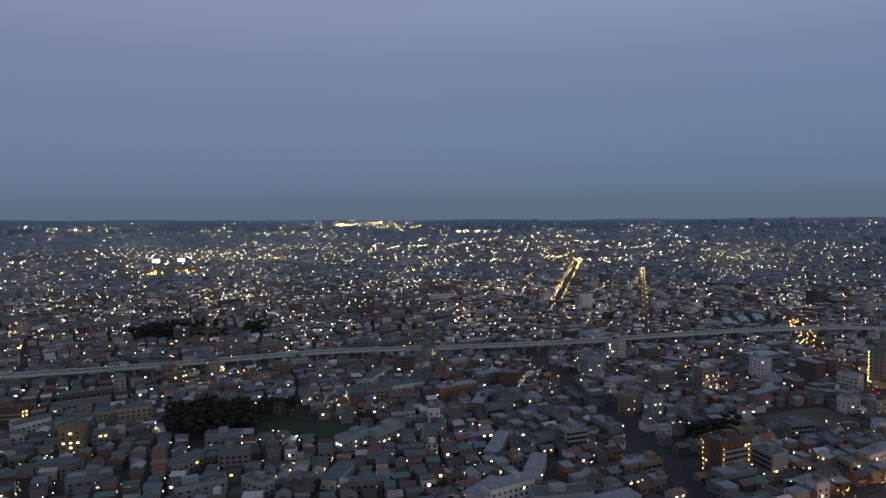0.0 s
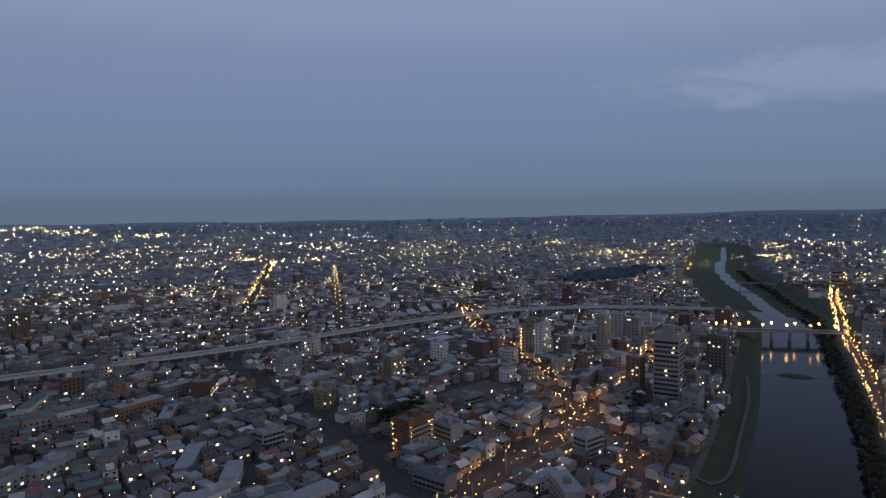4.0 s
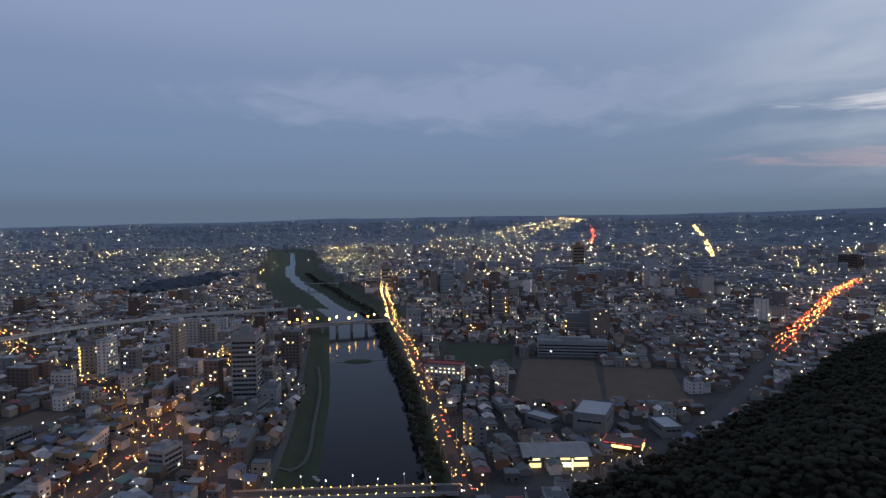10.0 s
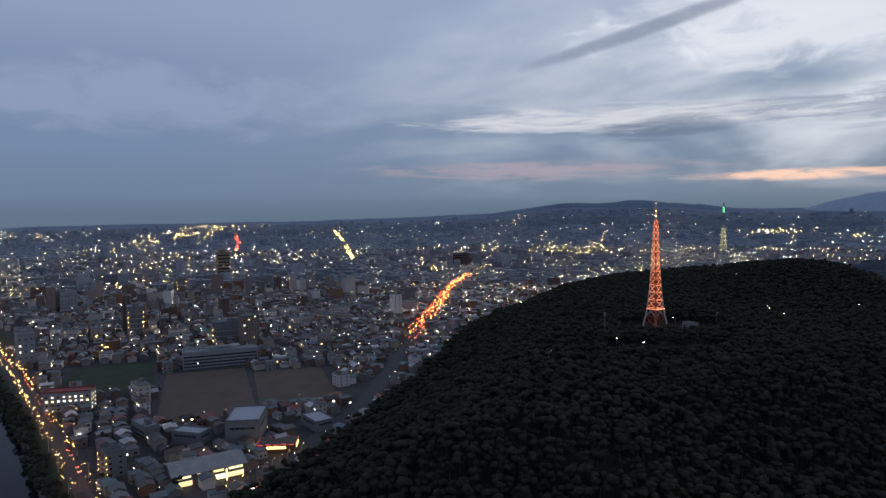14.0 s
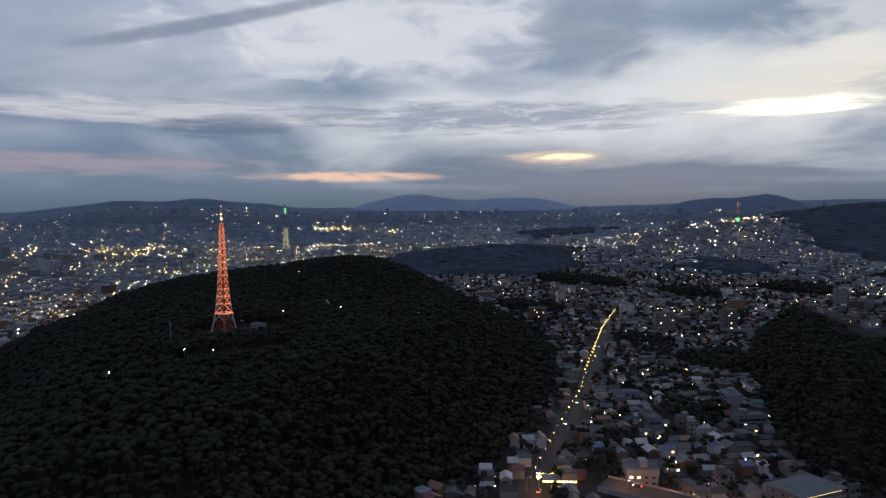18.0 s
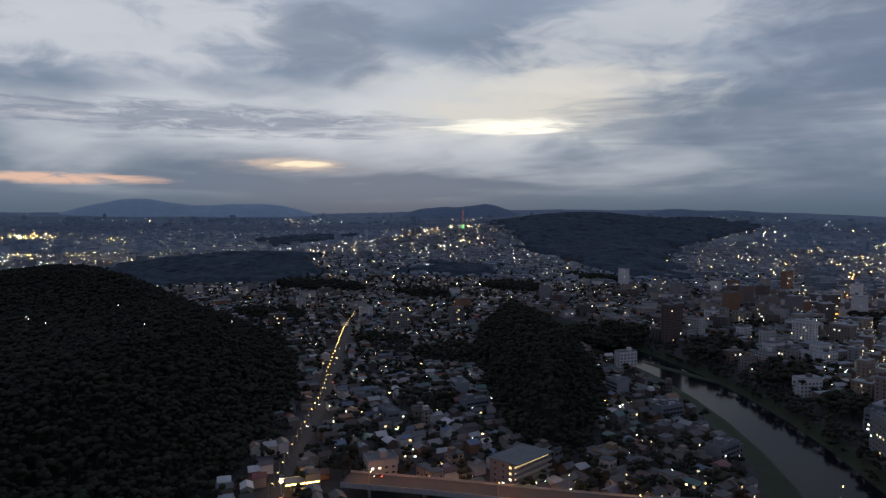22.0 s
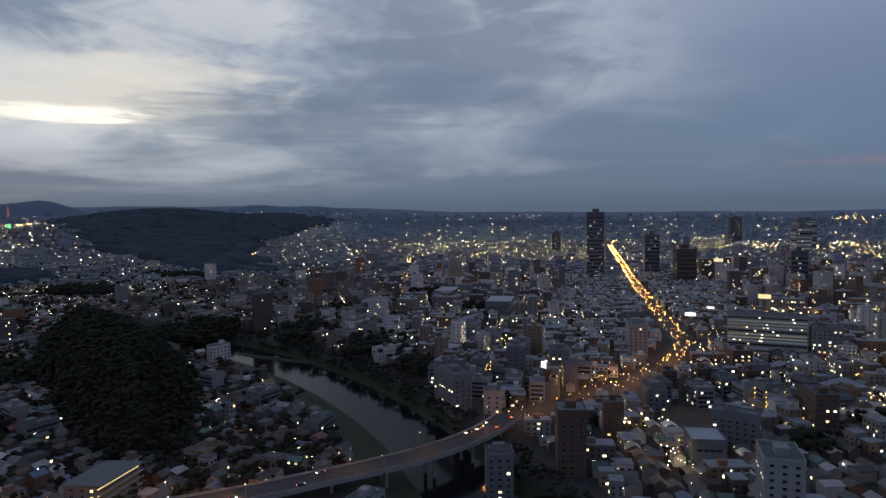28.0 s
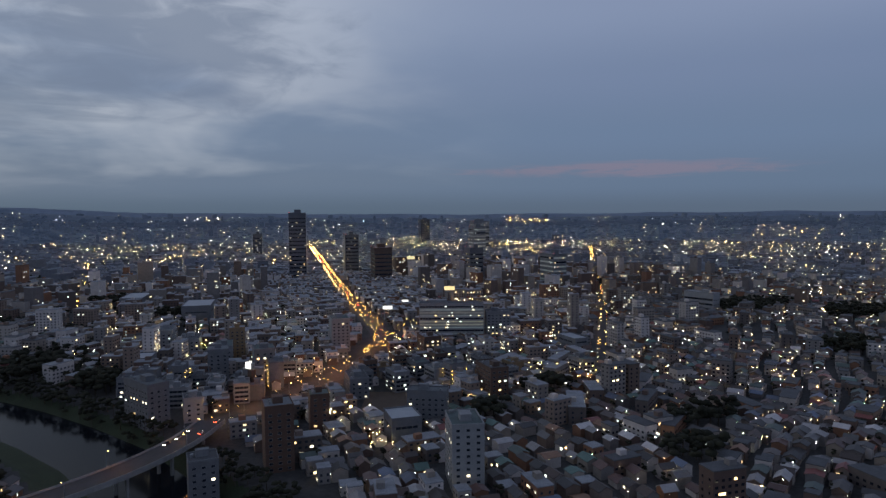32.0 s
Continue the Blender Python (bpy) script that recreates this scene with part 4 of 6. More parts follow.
for (x, y, a, pu, pv, r), z in zip(LOTS, LZ):
    z = float(z)
    dt = downtown(x, y)
    s = soup_for(x, y, r)
    if r > 2900:
        w, d, h = rnd.uniform(12, 40), rnd.uniform(10, 26), rnd.uniform(4, 9) if rnd.random() < 0.9 else rnd.uniform(12, 32)
        add_block(s, x, y, z, a, w, d, h, False, r)
        nz = noise.noise(Vector((x / 420, y / 420, 2.0)))
        if rnd.random() < 0.16 + 0.9 * max(0, nz):
            lights_far.gem(x + rnd.uniform(-20, 20), y + rnd.uniform(-20, 20), z + h + 3, rnd.uniform(0.5, 1.35))
        continue
    u = rnd.random()
    if u < dt * 0.75:
        if r < 560 and len(BLOCKS) < 80:
            BLOCKS.append((x, y, z, a, r))
            continue
        h = min(46, 7 + rnd.expovariate(1 / (4 + 10 * dt)))
        dw = float(seg_dist(np.array([x]), np.array([y]), ROAD_WEST)[0][0])
        if dw < 130:
            h = min(h, 8 + dw * 0.06)
        add_block(s, x, y, z, a, min(pu * 1.25, 24) * rnd.uniform(0.85, 1.7), pv * rnd.uniform(0.8, 1.1), h, r < 1020, r)
    elif u < dt * 0.75 + 0.17:
        add_block(s, x, y, z, a, pu * rnd.uniform(0.6, 0.95), pv * rnd.uniform(0.55, 0.9), rnd.uniform(4, 9.5), r < 700, r)
    else:
        if r < 450 and len(THINGS) < 290:
            THINGS.append((x, y, z, a, pu, pv, r))
        else:
            k = 1.0 if r < 1400 else 1.6
            w, d, h = rnd.uniform(6.5, 10.0) * k, rnd.uniform(5.8, 8.4) * k, rnd.choice((3.2, 5.6, 5.8, 6.0))
            wv, wf, rv, rf = house_vf(w, d, h, rnd.uniform(1.0, 2.2), 0.5)
            s.add(place(wv, x, y, z, a), wf, 0)
            s.add(place(rv, x, y, z, a), rf, 1)
            if rnd.random() < 0.25:
                sd, ux = rnd.choice((-1, 1)), rnd.uniform(-w / 3, w / 3)
                v = [(ux - 0.8, sd * (d / 2 + 0.05), 3.6), (ux + 0.8, sd * (d / 2 + 0.05), 3.6), (ux + 0.8, sd * (d / 2 + 0.05), 4.8), (ux - 0.8, sd * (d / 2 + 0.05), 4.8)]
                s.add(place(v, x, y, z, a), [(0, 1, 2, 3) if sd < 0 else (3, 2, 1, 0)], 4)
    # street lights and porch lights
    p = (0.52 if r < 700 else 0.5 if r < 1400 else 0.55) * max(0.12, 1 + 2.1 * noise.noise(Vector((x / 150, y / 150, 7.0))))
    if 129 < math.degrees(math.atan2(x, y)) % 360 < 184:
        p *= 0.62
    elif 184 < math.degrees(math.atan2(x, y)) % 360 < 240 and r < 1500:
        p *= 1.5
    if rnd.random() < p:
        lx, ly = x + pu * 0.5 + rnd.uniform(-2, 2), y + pv * 0.5 + rnd.uniform(-2, 2)
        (lights_near if r < 900 else lights_far).gem(lx, ly, z + rnd.uniform(4.5, 8), rnd.choice((0.11, 0.13, 0.15, 0.18, 0.22, 0.28, 0.4)) * (r / 510) ** 0.72)

for x, y, w, d, h, a in SLABS:
    add_block(soup_for(x, y, math.hypot(x, y)), x, y, gz(x, y), a, w, d, h, True, math.hypot(x, y))

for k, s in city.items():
    # by distance band: true colours near, haze-tinted ones beyond 1400 and 2900 m
    wall, roof, flat = ((M_wall_far, M_roof_far, M_flat), (M_wall_hazed, M_roof_hazed, M_roof_hazed), (M_hazed_town, M_hazed_town, M_hazed_town))[k[1]]
    tagged(new("town_houses", s.mesh("town_houses", [wall, roof, flat, M_glass, M_window])), ("dense low houses and concrete blocks of the town", "far houses and blocks of the town, dulled bluish with haze", "blocks at the edge of the plain, paled blue-grey with haze")[k[1]], "houses", kind="stuff")
tagged(new("street_lights", lights_near.mesh("street_lights", [M_lamp])), "scattered white and yellow lamps between the houses", "lights", kind="stuff")
tagged(new("distant_lights", lights_far.mesh("distant_lights", [M_lampfar])), "far town lights in white and amber", "lights", kind="stuff")


# ---- forest on the hills ----


def leaf_clump(s, x, y, z, r, rz, seed):
    """An uneven clump of foliage."""
    n = 6
    v = [(x + rnd.uniform(-.2, .2) * r, y + rnd.uniform(-.2, .2) * r, z + rz * rnd.uniform(0.85, 1.15))]
    for lev, zz in ((0.72, 0.55), (1.0, -0.1)):
        for k in range(n):
            a = (k + lev) / n * 2 * math.pi
            q = r * lev * rnd.uniform(0.72, 1.22)
            v.append((x + q * math.cos(a), y + q * math.sin(a), z + rz * (zz + rnd.uniform(-0.18, 0.18))))
    v.append((x, y, z - rz * 0.7))
    f = [(0, 1 + k, 1 + (k + 1) % n) for k in range(n)]
    f += [(1 + k, 1 + n + k, 1 + n + (k + 1) % n, 1 + (k + 1) % n) for k in range(n)]
    f += [(1 + n + k, 1 + 2 * n, 1 + n + (k + 1) % n) for k in range(n)]
    s.add(v, f, 0)


def clump_shapes(count):
    """Uneven foliage clumps of unit size, as triangles."""
    out, tris = [], None
    for k in range(count):
        s = Soup()
        leaf_clump(s, 0, 0, 0, 1.0, 1.0, k)
        tris = [t for f in s.f for t in ([f] if len(f) == 3 else [(f[0], f[1], f[2]), (f[0], f[2], f[3])])]
        out.append(s.v)
    return np.array(out), np.array(tris)


CLUMPS, CLUMP_TRIS = clump_shapes(24)
TRUNK = np.array([(-.5, -.5, 0), (.5, -.5, 0), (.5, .5, 0), (-.5, .5, 0), (-.3, -.3, 1), (.3, -.3, 1), (.3, .3, 1), (-.3, .3, 1)])
TRUNK_TRIS = np.array([t for a in ((0, 1, 5, 4), (1, 2, 6, 5), (2, 3, 7, 6), (3, 0, 4, 7)) for t in ((a[0], a[1], a[2]), (a[0], a[2], a[3]))])


def triangle_mesh(name, verts, tris, mats, index):
    me = bpy.data.meshes.new(name)
    me.vertices.add(len(verts))
    me.vertices.foreach_set("co", verts.astype(np.float32).ravel())
    me.loops.add(len(tris) * 3)
    me.loops.foreach_set("vertex_index", tris.astype(np.int32).ravel())
    me.polygons.add(len(tris))
    me.polygons.foreach_set("loop_start", np.arange(0, len(tris) * 3, 3, dtype=np.int32))
    for m in mats:
        me.materials.append(m)
    me.polygons.foreach_set("material_index", index.astype(np.int32))
    me.polygons.foreach_set("use_smooth", np.ones(len(tris), bool))
    me.update(calc_edges=True)
    me.validate()
    return me


def forest(name, label, pts, size, clumps=5):
    """Trees as tapered trunks under several uneven clumps of leaves."""
    rs = np.random.RandomState(len(pts))
    p = np.array(pts)
    n = len(p)
    h = size * rs.uniform(0.7, 1.25, n)
    base = []
    for k in range(clumps):
        a, q = rs.uniform(0, 6.28, n), rs.uniform(0.06, 0.36, n) * h
        centre = p + np.stack([np.cos(a) * q, np.sin(a) * q, h * rs.uniform(0.42, 0.86, n)], 1)
        wide, tall = h * rs.uniform(0.15, 0.25, n), h * rs.uniform(0.10, 0.18, n)
        base.append(CLUMPS[rs.randint(0, len(CLUMPS), n)] * np.stack([wide, wide, tall], 1)[:, None, :] + centre[:, None, :])
    leaves = np.concatenate(base)
    lt = (CLUMP_TRIS[None] + (np.arange(len(leaves)) * leaves.shape[1])[:, None, None]).reshape(-1, 3)
    trunk = TRUNK[None] * np.stack([h * 0.04, h * 0.04, h * 0.6 + 1], 1)[:, None, :] + (p - (0, 0, 1))[:, None, :]
    tt = (TRUNK_TRIS[None] + (np.arange(n) * 8)[:, None, None]).reshape(-1, 3) + leaves.shape[0] * leaves.shape[1]
    me = triangle_mesh(name, np.concatenate([leaves.reshape(-1, 3), trunk.reshape(-1, 3)]), np.concatenate([lt, tt]), [M_leaf, M_bark], np.repeat([0, 1], [len(lt), len(tt)]))
    tagged(new(name, me), label, "trees", kind="stuff")


def scatter(poly_test, x0, x1, y0, y1, step):
    X, Y = np.meshgrid(np.arange(x0, x1, step), np.arange(y0, y1, step), indexing="ij")
    X, Y = X.ravel(), Y.ravel()
    rs = np.random.RandomState(5)
    X, Y = X + rs.uniform(-step * .45, step * .45, X.shape), Y + rs.uniform(-step * .45, step * .45, Y.shape)
    m = poly_test(X, Y)
    X, Y = X[m], Y[m]
    return list(zip(X.tolist(), Y.tolist(), ground(X, Y).tolist()))


def hill_test(X, Y):
    glade = ((X - 592) / 38) ** 2 + ((Y + 240) / 52) ** 2 < 1
    glade |= ((X - 496) / 23) ** 2 + ((Y + 194) / 62) ** 2 < 1
    glade |= np.hypot(X - 1014, Y + 495) < 32
    return (inside(X, Y, HILL) > -4) & ~glade


forest("forest_hill", "dense dark broadleaf forest covering the hill", scatter(hill_test, 185, 1235, -711, 102, 6.4), 11)
forest("forest_bluff", "dark trees on the steep river bluff", scatter(lambda X, Y: inside(X, Y, BLUFF) > -4, 110, 384, -870, -375, 6.0), 10)
wp = []
for wx, wy, rx, ry in WOODS:
    wp += scatter(lambda X, Y: ((X - wx) / rx) ** 2 + ((Y - wy) / ry) ** 2 < 1, wx - rx, wx + rx, wy - ry, wy + ry, 8)
for fx, fy, hl, hw, fa in FIELD_LIST:
    c, q = math.cos(fa), math.sin(fa)
    wp = [p for p in wp if abs((p[0] - fx) * c + (p[1] - fy) * q) > hl or abs((p[1] - fy) * c - (p[0] - fx) * q) > hw]
forest("park_woods", "dark groups of trees between the houses", wp, 14)
bank = []
for x, y, a in along(RIVER, 6.5):
    if math.hypot(x, y) > 1660:
        continue
    for o in (-33, -38) if y > 0 else (26, 33, 40):
        if rnd.random() < 0.8:
            X, Y = x - math.sin(a) * (o + rnd.uniform(-4, 4)), y + math.cos(a) * (o + rnd.uniform(-4, 4))
            if math.hypot(X, Y) > 245 and (Y > 0 or math.hypot(X, Y) > 300) and seg_dist(np.array([X]), np.array([Y]), BRIDGE_W)[0][0] > 22:
                bank.append((X, Y, gz(X, Y)))
forest("riverside_trees", "dark row of trees along the river bank", [b for b in bank if not (b[1] > 0 and math.hypot(b[0], b[1]) < 600)], 9)
street = []
for (x, y, a, pu, pv, r), z in zip(LOTS, LZ):
    sw = 129 < math.degrees(math.atan2(x, y)) % 360 < 184
    if r < (1800 if sw else 1150) and rnd.random() < (0.8 if sw else 0.22):
        for _ in range(1):
            street.append((x + pu * 0.5 + rnd.uniform(-1.5, 1.5), y + rnd.uniform(-4, 4), float(z)))
forest("garden_trees", "small dark garden trees among the houses", [p for p in street if not (118 < math.degrees(math.atan2(p[0], p[1])) % 360 < 200)], 6.5)
grove = [p for p in street if 118 < math.degrees(math.atan2(p[0], p[1])) % 360 < 200]
for x, y, r, south in GLADES:
    if south and r < 1400:
        for _ in range(2):
            X, Y = x + rnd.uniform(-5, 5), y + rnd.uniform(-5, 5)
            grove.append((X, Y, gz(X, Y)))
forest("grove_trees", "dark garden trees crowding between the southern houses", grove, 9.5)


def canopy(line, label, step):
    """Closed tree tops over a far wooded ridge, uneven crown by crown."""
    xs, ys = [p[0] for p in line], [p[1] for p in line]
    gx, gy = np.arange(min(xs) - step, max(xs) + 2 * step, step), np.arange(min(ys) - step, max(ys) + 2 * step, step)
    rs = np.random.RandomState(3)
    X, Y = np.meshgrid(gx, gy, indexing="ij")
    X, Y = X + rs.uniform(-.42, .42, X.shape) * step, Y + rs.uniform(-.42, .42, Y.shape) * step
    ins = inside(X.ravel(), Y.ravel(), line) + rs.uniform(-22, 8, X.size) + 70 * np.sin(X.ravel() / 87 + 1.7 * np.sin(Y.ravel() / 61)) * np.sin(Y.ravel() / 73 + 1.3 * np.sin(X.ravel() / 49))
    Z = ground(X.ravel(), Y.ravel()) + np.where(ins > 0, rs.uniform(5.5, 14, X.size), -2)
    n, m = X.shape
    i, j = np.meshgrid(np.arange(n - 1), np.arange(m - 1), indexing="ij")
    k = (i * m + j).ravel()
    f = np.stack([k, k + m, k + m + 1, k + 1], 1)
    f = f[(ins[f] > -8).any(1)]
    v = np.stack([X.ravel(), Y.ravel(), Z], 1)
    used, inv = np.unique(f, return_inverse=True)
    tri = inv.reshape(-1, 4)
    tagged(new("wooded_ridge", mesh_from("wooded_ridge", v[used].tolist(), np.concatenate([tri[:, :3], tri[:, [0, 2, 3]]]).tolist(), M_hazed_wood)), label, "trees", kind="stuff")


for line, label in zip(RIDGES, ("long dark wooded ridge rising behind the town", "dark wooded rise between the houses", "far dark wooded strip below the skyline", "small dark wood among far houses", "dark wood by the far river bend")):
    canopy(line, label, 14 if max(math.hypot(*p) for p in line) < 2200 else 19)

# ---- houses near the camera, each a thing ----


def pane(w, h, mat, name="pane"):
    """A window: glass set in a raised frame, facing -y."""
    s = Soup()
    s.box(-w / 2, -0.05, 0, w / 2, 0.0, h, 0)
    for x0, x1, z0, z1 in ((-w / 2 - 0.08, -w / 2, -0.08, h + 0.08), (w / 2, w / 2 + 0.08, -0.08, h + 0.08), (-w / 2, w / 2, -0.08, 0), (-w / 2, w / 2, h, h + 0.08)):
        s.box(x0, -0.10, z0, x1, 0.0, z1, 1)
    return s.mesh(name, [mat, M_steel])


WIN_D, WIN_L = pane(1.7, 1.2, M_glass), pane(1.7, 1.2, M_window_ob, "lit_pane")
WIN_SD, WIN_SL = pane(0.9, 1.1, M_glass, "small_pane"), pane(0.9, 1.1, M_window_ob, "small_lit_pane")


def face(w, d, side):
    """Pose of a wall face: side 0 front (-y), 1 right, 2 back, 3 left."""
    return (pose(0, -d / 2, 0), pose(w / 2, 0, 0, 0, 0, 90), pose(0, d / 2, 0, 0, 0, 180), pose(-w / 2, 0, 0, 0, 0, -90))[side]


def house_template(k):
    q = random.Random(40 + k)
    w, d, h = q.uniform(7.4, 10.4), q.uniform(6.4, 8.6), q.choice((5.4, 5.7, 6.0)) if k % 4 else 3.1
    rise = q.uniform(1.0, 2.0)
    ob = thing("house", pose(0, 0, 0), "two-storey house with pale rendered walls and a dark pitched roof" if k % 4 else "single-storey house with a low dark pitched roof", "house", "houses of the town")
    wv, wf, rv, rf = house_vf(w, d, h, rise, 0.55)
    part("wall", mesh_from("house_wall", wv, wf, M_wall), ob)
    part("roof", mesh_from("house_roof", rv, rf, M_roof), ob)
    for sd, n in ((0, 2), (2, 1), (1, 1)):
        span = w if sd in (0, 2) else d
        for i in range(n):
            lit = q.random() < 0.14
            u = (i + 0.5) / n * span - span / 2
            part("window", (WIN_L if lit else WIN_D) if n > 1 else (WIN_SL if lit else WIN_SD), ob, face(w, d, sd) @ pose(u, 0, h - 2.0))
    s = Soup()
    if k % 2:
        s.box(-w / 2 + 0.4, -d / 2 - 1.1, h - 2.9, 0.4, -d / 2, h - 2.75)
        s.box(-w / 2 + 0.4, -d / 2 - 1.1, h - 2.75, 0.4, -d / 2 - 1.02, h - 1.8)
        part("balcony", s.mesh("house_balcony", [M_wall]), ob)
    else:
        s.box(-1.2, -d / 2 - 1.4, 2.2, 1.2, -d / 2, 2.4)
        s.box(-1.1, -d / 2 - 1.3, 0, -0.95, -d / 2 - 1.15, 2.2)
        s.box(0.95, -d / 2 - 1.3, 0, 1.1, -d / 2 - 1.15, 2.2)
        part("porch", s.mesh("house_porch", [M_roof]), ob)
    return ob


HOUSES = [house_template(k) for k in range(10)]
for i, (x, y, z, a, pu, pv, r) in enumerate(THINGS):
    m = Matrix.Translation((x, y, z)) @ Matrix.Rotation(a, 4, "Z")
    if i < len(HOUSES):
        HOUSES[i].matrix_basis = m
    else:
        copy_thing(HOUSES[i % len(HOUSES)], m)


# ---- blocks and towers ----
_s = Soup()
_s.box(-.9, -.7, 0, .9, .7, 1.3)
_s.box(-.6, -.5, 1.3, .6, .5, 1.5)
ROOF_UNIT = _s.mesh("rooftop_unit", [M_steel])

STYLE = {
    "pale": (PALE, "pale concrete block with rows of dark windows"), "grey": (GREY, "grey concrete block with rows of dark windows"), "brown": (BRICK, "brown tiled block with dark windows"),
    "tan": (TAN, "tan rendered block with few windows"), "orange": (ORANGE, "orange-brown brick block lit by yellow corridor lamps"), "plain": (GREY, "low grey hall with a pale flat roof"),
    "balcony_lit": (GREY, "grey apartment building with columns of yellow corridor lights"), "lit": (GREY, "grey office block with bands of lit yellow windows"), "lit_pale": (PALE, "long pale hospital block with many lit windows"),
    "tower_grey": (TOWER, "tall pale grey apartment tower with rows of dark windows"), "tower_tan": (TAN, "tall tan apartment tower lit by corridor lamps"), "tower_dark": (DARK, "tall dark glass office tower with few lit floors"), "tower_red": (BRICK, "broad reddish-brown tower with scattered lit windows"), "tower_lit": (GREY, "tall grey office tower with lit floors"),
    "brick": (ORANGE, "orange-brown brick block with dark windows"), "red_shed": (GREY, "long low shed with a red metal roof"), "school": (PALE, "white school block with a red roof and lit classrooms"), "glass": (GREY, "dark office building with a lit glass stairwell")}


def building(name, x, y, w, d, h, a, style, group=""):
    q = random.Random(int(abs(x) * 7 + abs(y)))
    wall, label = STYLE[style]
    ob = thing(name, Matrix.Translation((x, y, gz(x, y))) @ Matrix.Rotation(a, 4, "Z"), label, name.replace("_", " "), group)
    s = Soup()
    s.box(-w / 2, -d / 2, -3, w / 2, d / 2, h)
    part("wall", s.mesh("block_wall", [wall]), ob)
    s = Soup()
    s.box(-w / 2 + 0.3, -d / 2 + 0.3, h, w / 2 - 0.3, d / 2 - 0.3, h + 0.12)
    part("roof", s.mesh("block_roof", [RED_ROOF if style in ("school", "red_shed") else WHITE_ROOF if style == "plain" else M_flat]), ob)
    s = Soup()
    for b in ((-w / 2 - .12, -d / 2 - .12, w / 2 + .12, -d / 2 + .2), (-w / 2 - .12, d / 2 - .2, w / 2 + .12, d / 2 + .12), (-w / 2 - .12, -d / 2 + .2, -w / 2 + .2, d / 2 - .2), (w / 2 - .2, -d / 2 + .2, w / 2 + .12, d / 2 - .2)):
        s.box(b[0], b[1], h - 0.02, b[2], b[3], h + 0.9)
    part("parapet", s.mesh("block_parapet", [RED_ROOF if style == "school" else wall]), ob)
    tall = h > 40
    if style not in ("plain", "school", "red_shed"):
        s = Soup()
        pw, pd, ph = w * q.uniform(0.22, 0.34), d * q.uniform(0.3, 0.45), 3.4 if not tall else 7
        ox = q.uniform(-w * 0.22, w * 0.22)
        s.box(ox - pw / 2, -pd / 2, h + 0.1, ox + pw / 2, pd / 2, h + ph)
        s.box(ox - pw / 2 - .1, -pd / 2 - .1, h + ph, ox + pw / 2 + .1, pd / 2 + .1, h + ph + .25)
        part("penthouse", s.mesh("block_penthouse", [wall]), ob)
        for _ in range(2):
            part("rooftop_unit", ROOF_UNIT, ob, pose(q.uniform(-w * .4, w * .4), q.uniform(-d * .4, -d * .25), h + .12))
    # faces turned to the middle of the place
    inv = Matrix.Rotation(-a, 3, "Z") @ Vector((-x, -y, 0))
    sides = [sd for sd, n in ((0, (0, -1)), (1, (1, 0)), (2, (0, 1)), (3, (-1, 0))) if inv.x * n[0] + inv.y * n[1] > 0.12 * inv.length]
    fh = 3.2 if not tall else 3.8
    if math.hypot(x, y) > 770:
        fh *= 2
    floors = max(1, int((h - 1.0) / fh))
    litp = {"lit": 0.45, "lit_pale": 0.55, "tower_lit": 0.35, "tower_red": 0.2, "tower_dark": 0.3, "school": 0.6, "glass": 0.4}.get(style, 0.07)
    if style in ("plain", "red_shed"):
        for sd in sides:
            span = w if sd in (0, 2) else d
            part("window", band_mesh(span * 0.75, 1.4, M_glass), ob, face(w, d, sd) @ pose(0, 0, h * 0.62))
        return ob
    for sd in sides:
        span = w if sd in (0, 2) else d
        for k in range(floors):
            z = 1.2 + k * fh
            lit_floor = q.random() < litp
            if tall or span > 40 or group:
                part("window_band", band_mesh(span - 1.6, min(fh * 0.5, 2.6), M_window_dim if style in ("lit_pale", "tower_lit") and q.random() < 0.8 else M_glass), ob, face(w, d, sd) @ pose(0, 0, z))
                n = int(span / 4)
                for _ in range(int(n * litp * 0.6 * q.random()) + (q.random() < litp * 2)):
                    part("lit_window", WIN_L, ob, face(w, d, sd) @ pose(q.uniform(-span / 2 + 2, span / 2 - 2), -0.07, z + 0.3))
            else:
                n = max(1, int(span / 4.2))
                for i in range(n):
                    u = (i + 0.5) / n * (span - 1) - (span - 1) / 2
                    part("window", WIN_L if (lit_floor and q.random() < 0.7) or q.random() < 0.05 else WIN_D, ob, face(w, d, sd) @ pose(u, 0, z))
            if style in ("balcony_lit", "orange") and sd == sides[0] and k:
                s_ = LEDGE.setdefault(round(span, 1), None) or ledge_mesh(span)
                LEDGE[round(span, 1)] = s_
                part("balcony", s_, ob, face(w, d, sd) @ pose(0, 0, z - 0.9))
            if style in ("balcony_lit", "orange"):
                for u in ((-span / 2 + 1.0, span / 2 - 1.0) if span > 14 else (-span / 2 + 1.0,)):
                    part("corridor_light", CORRIDOR if math.hypot(x, y) < 575 else CORRIDOR_FAR, ob, face(w, d, sd) @ pose(u, -0.5, z + 1.4))
    if style == "glass":
        s = Soup()
        s.box(-2.2, -d / 2 - 1.0, 0, 2.2, -d / 2, h - 1)
        part("lit_stairwell", s.mesh("lit_stairwell", [M_shop]), ob, label="glowing yellow glass stairwell")
    if tall:
        for u, v in ((-w / 2 + 1, -d / 2 + 1), (w / 2 - 1, -d / 2 + 1)):
            part("warning_light", BEACON, ob, pose(u, v, h + 1.4))
    return ob


BANDS, LEDGE = {}, {}


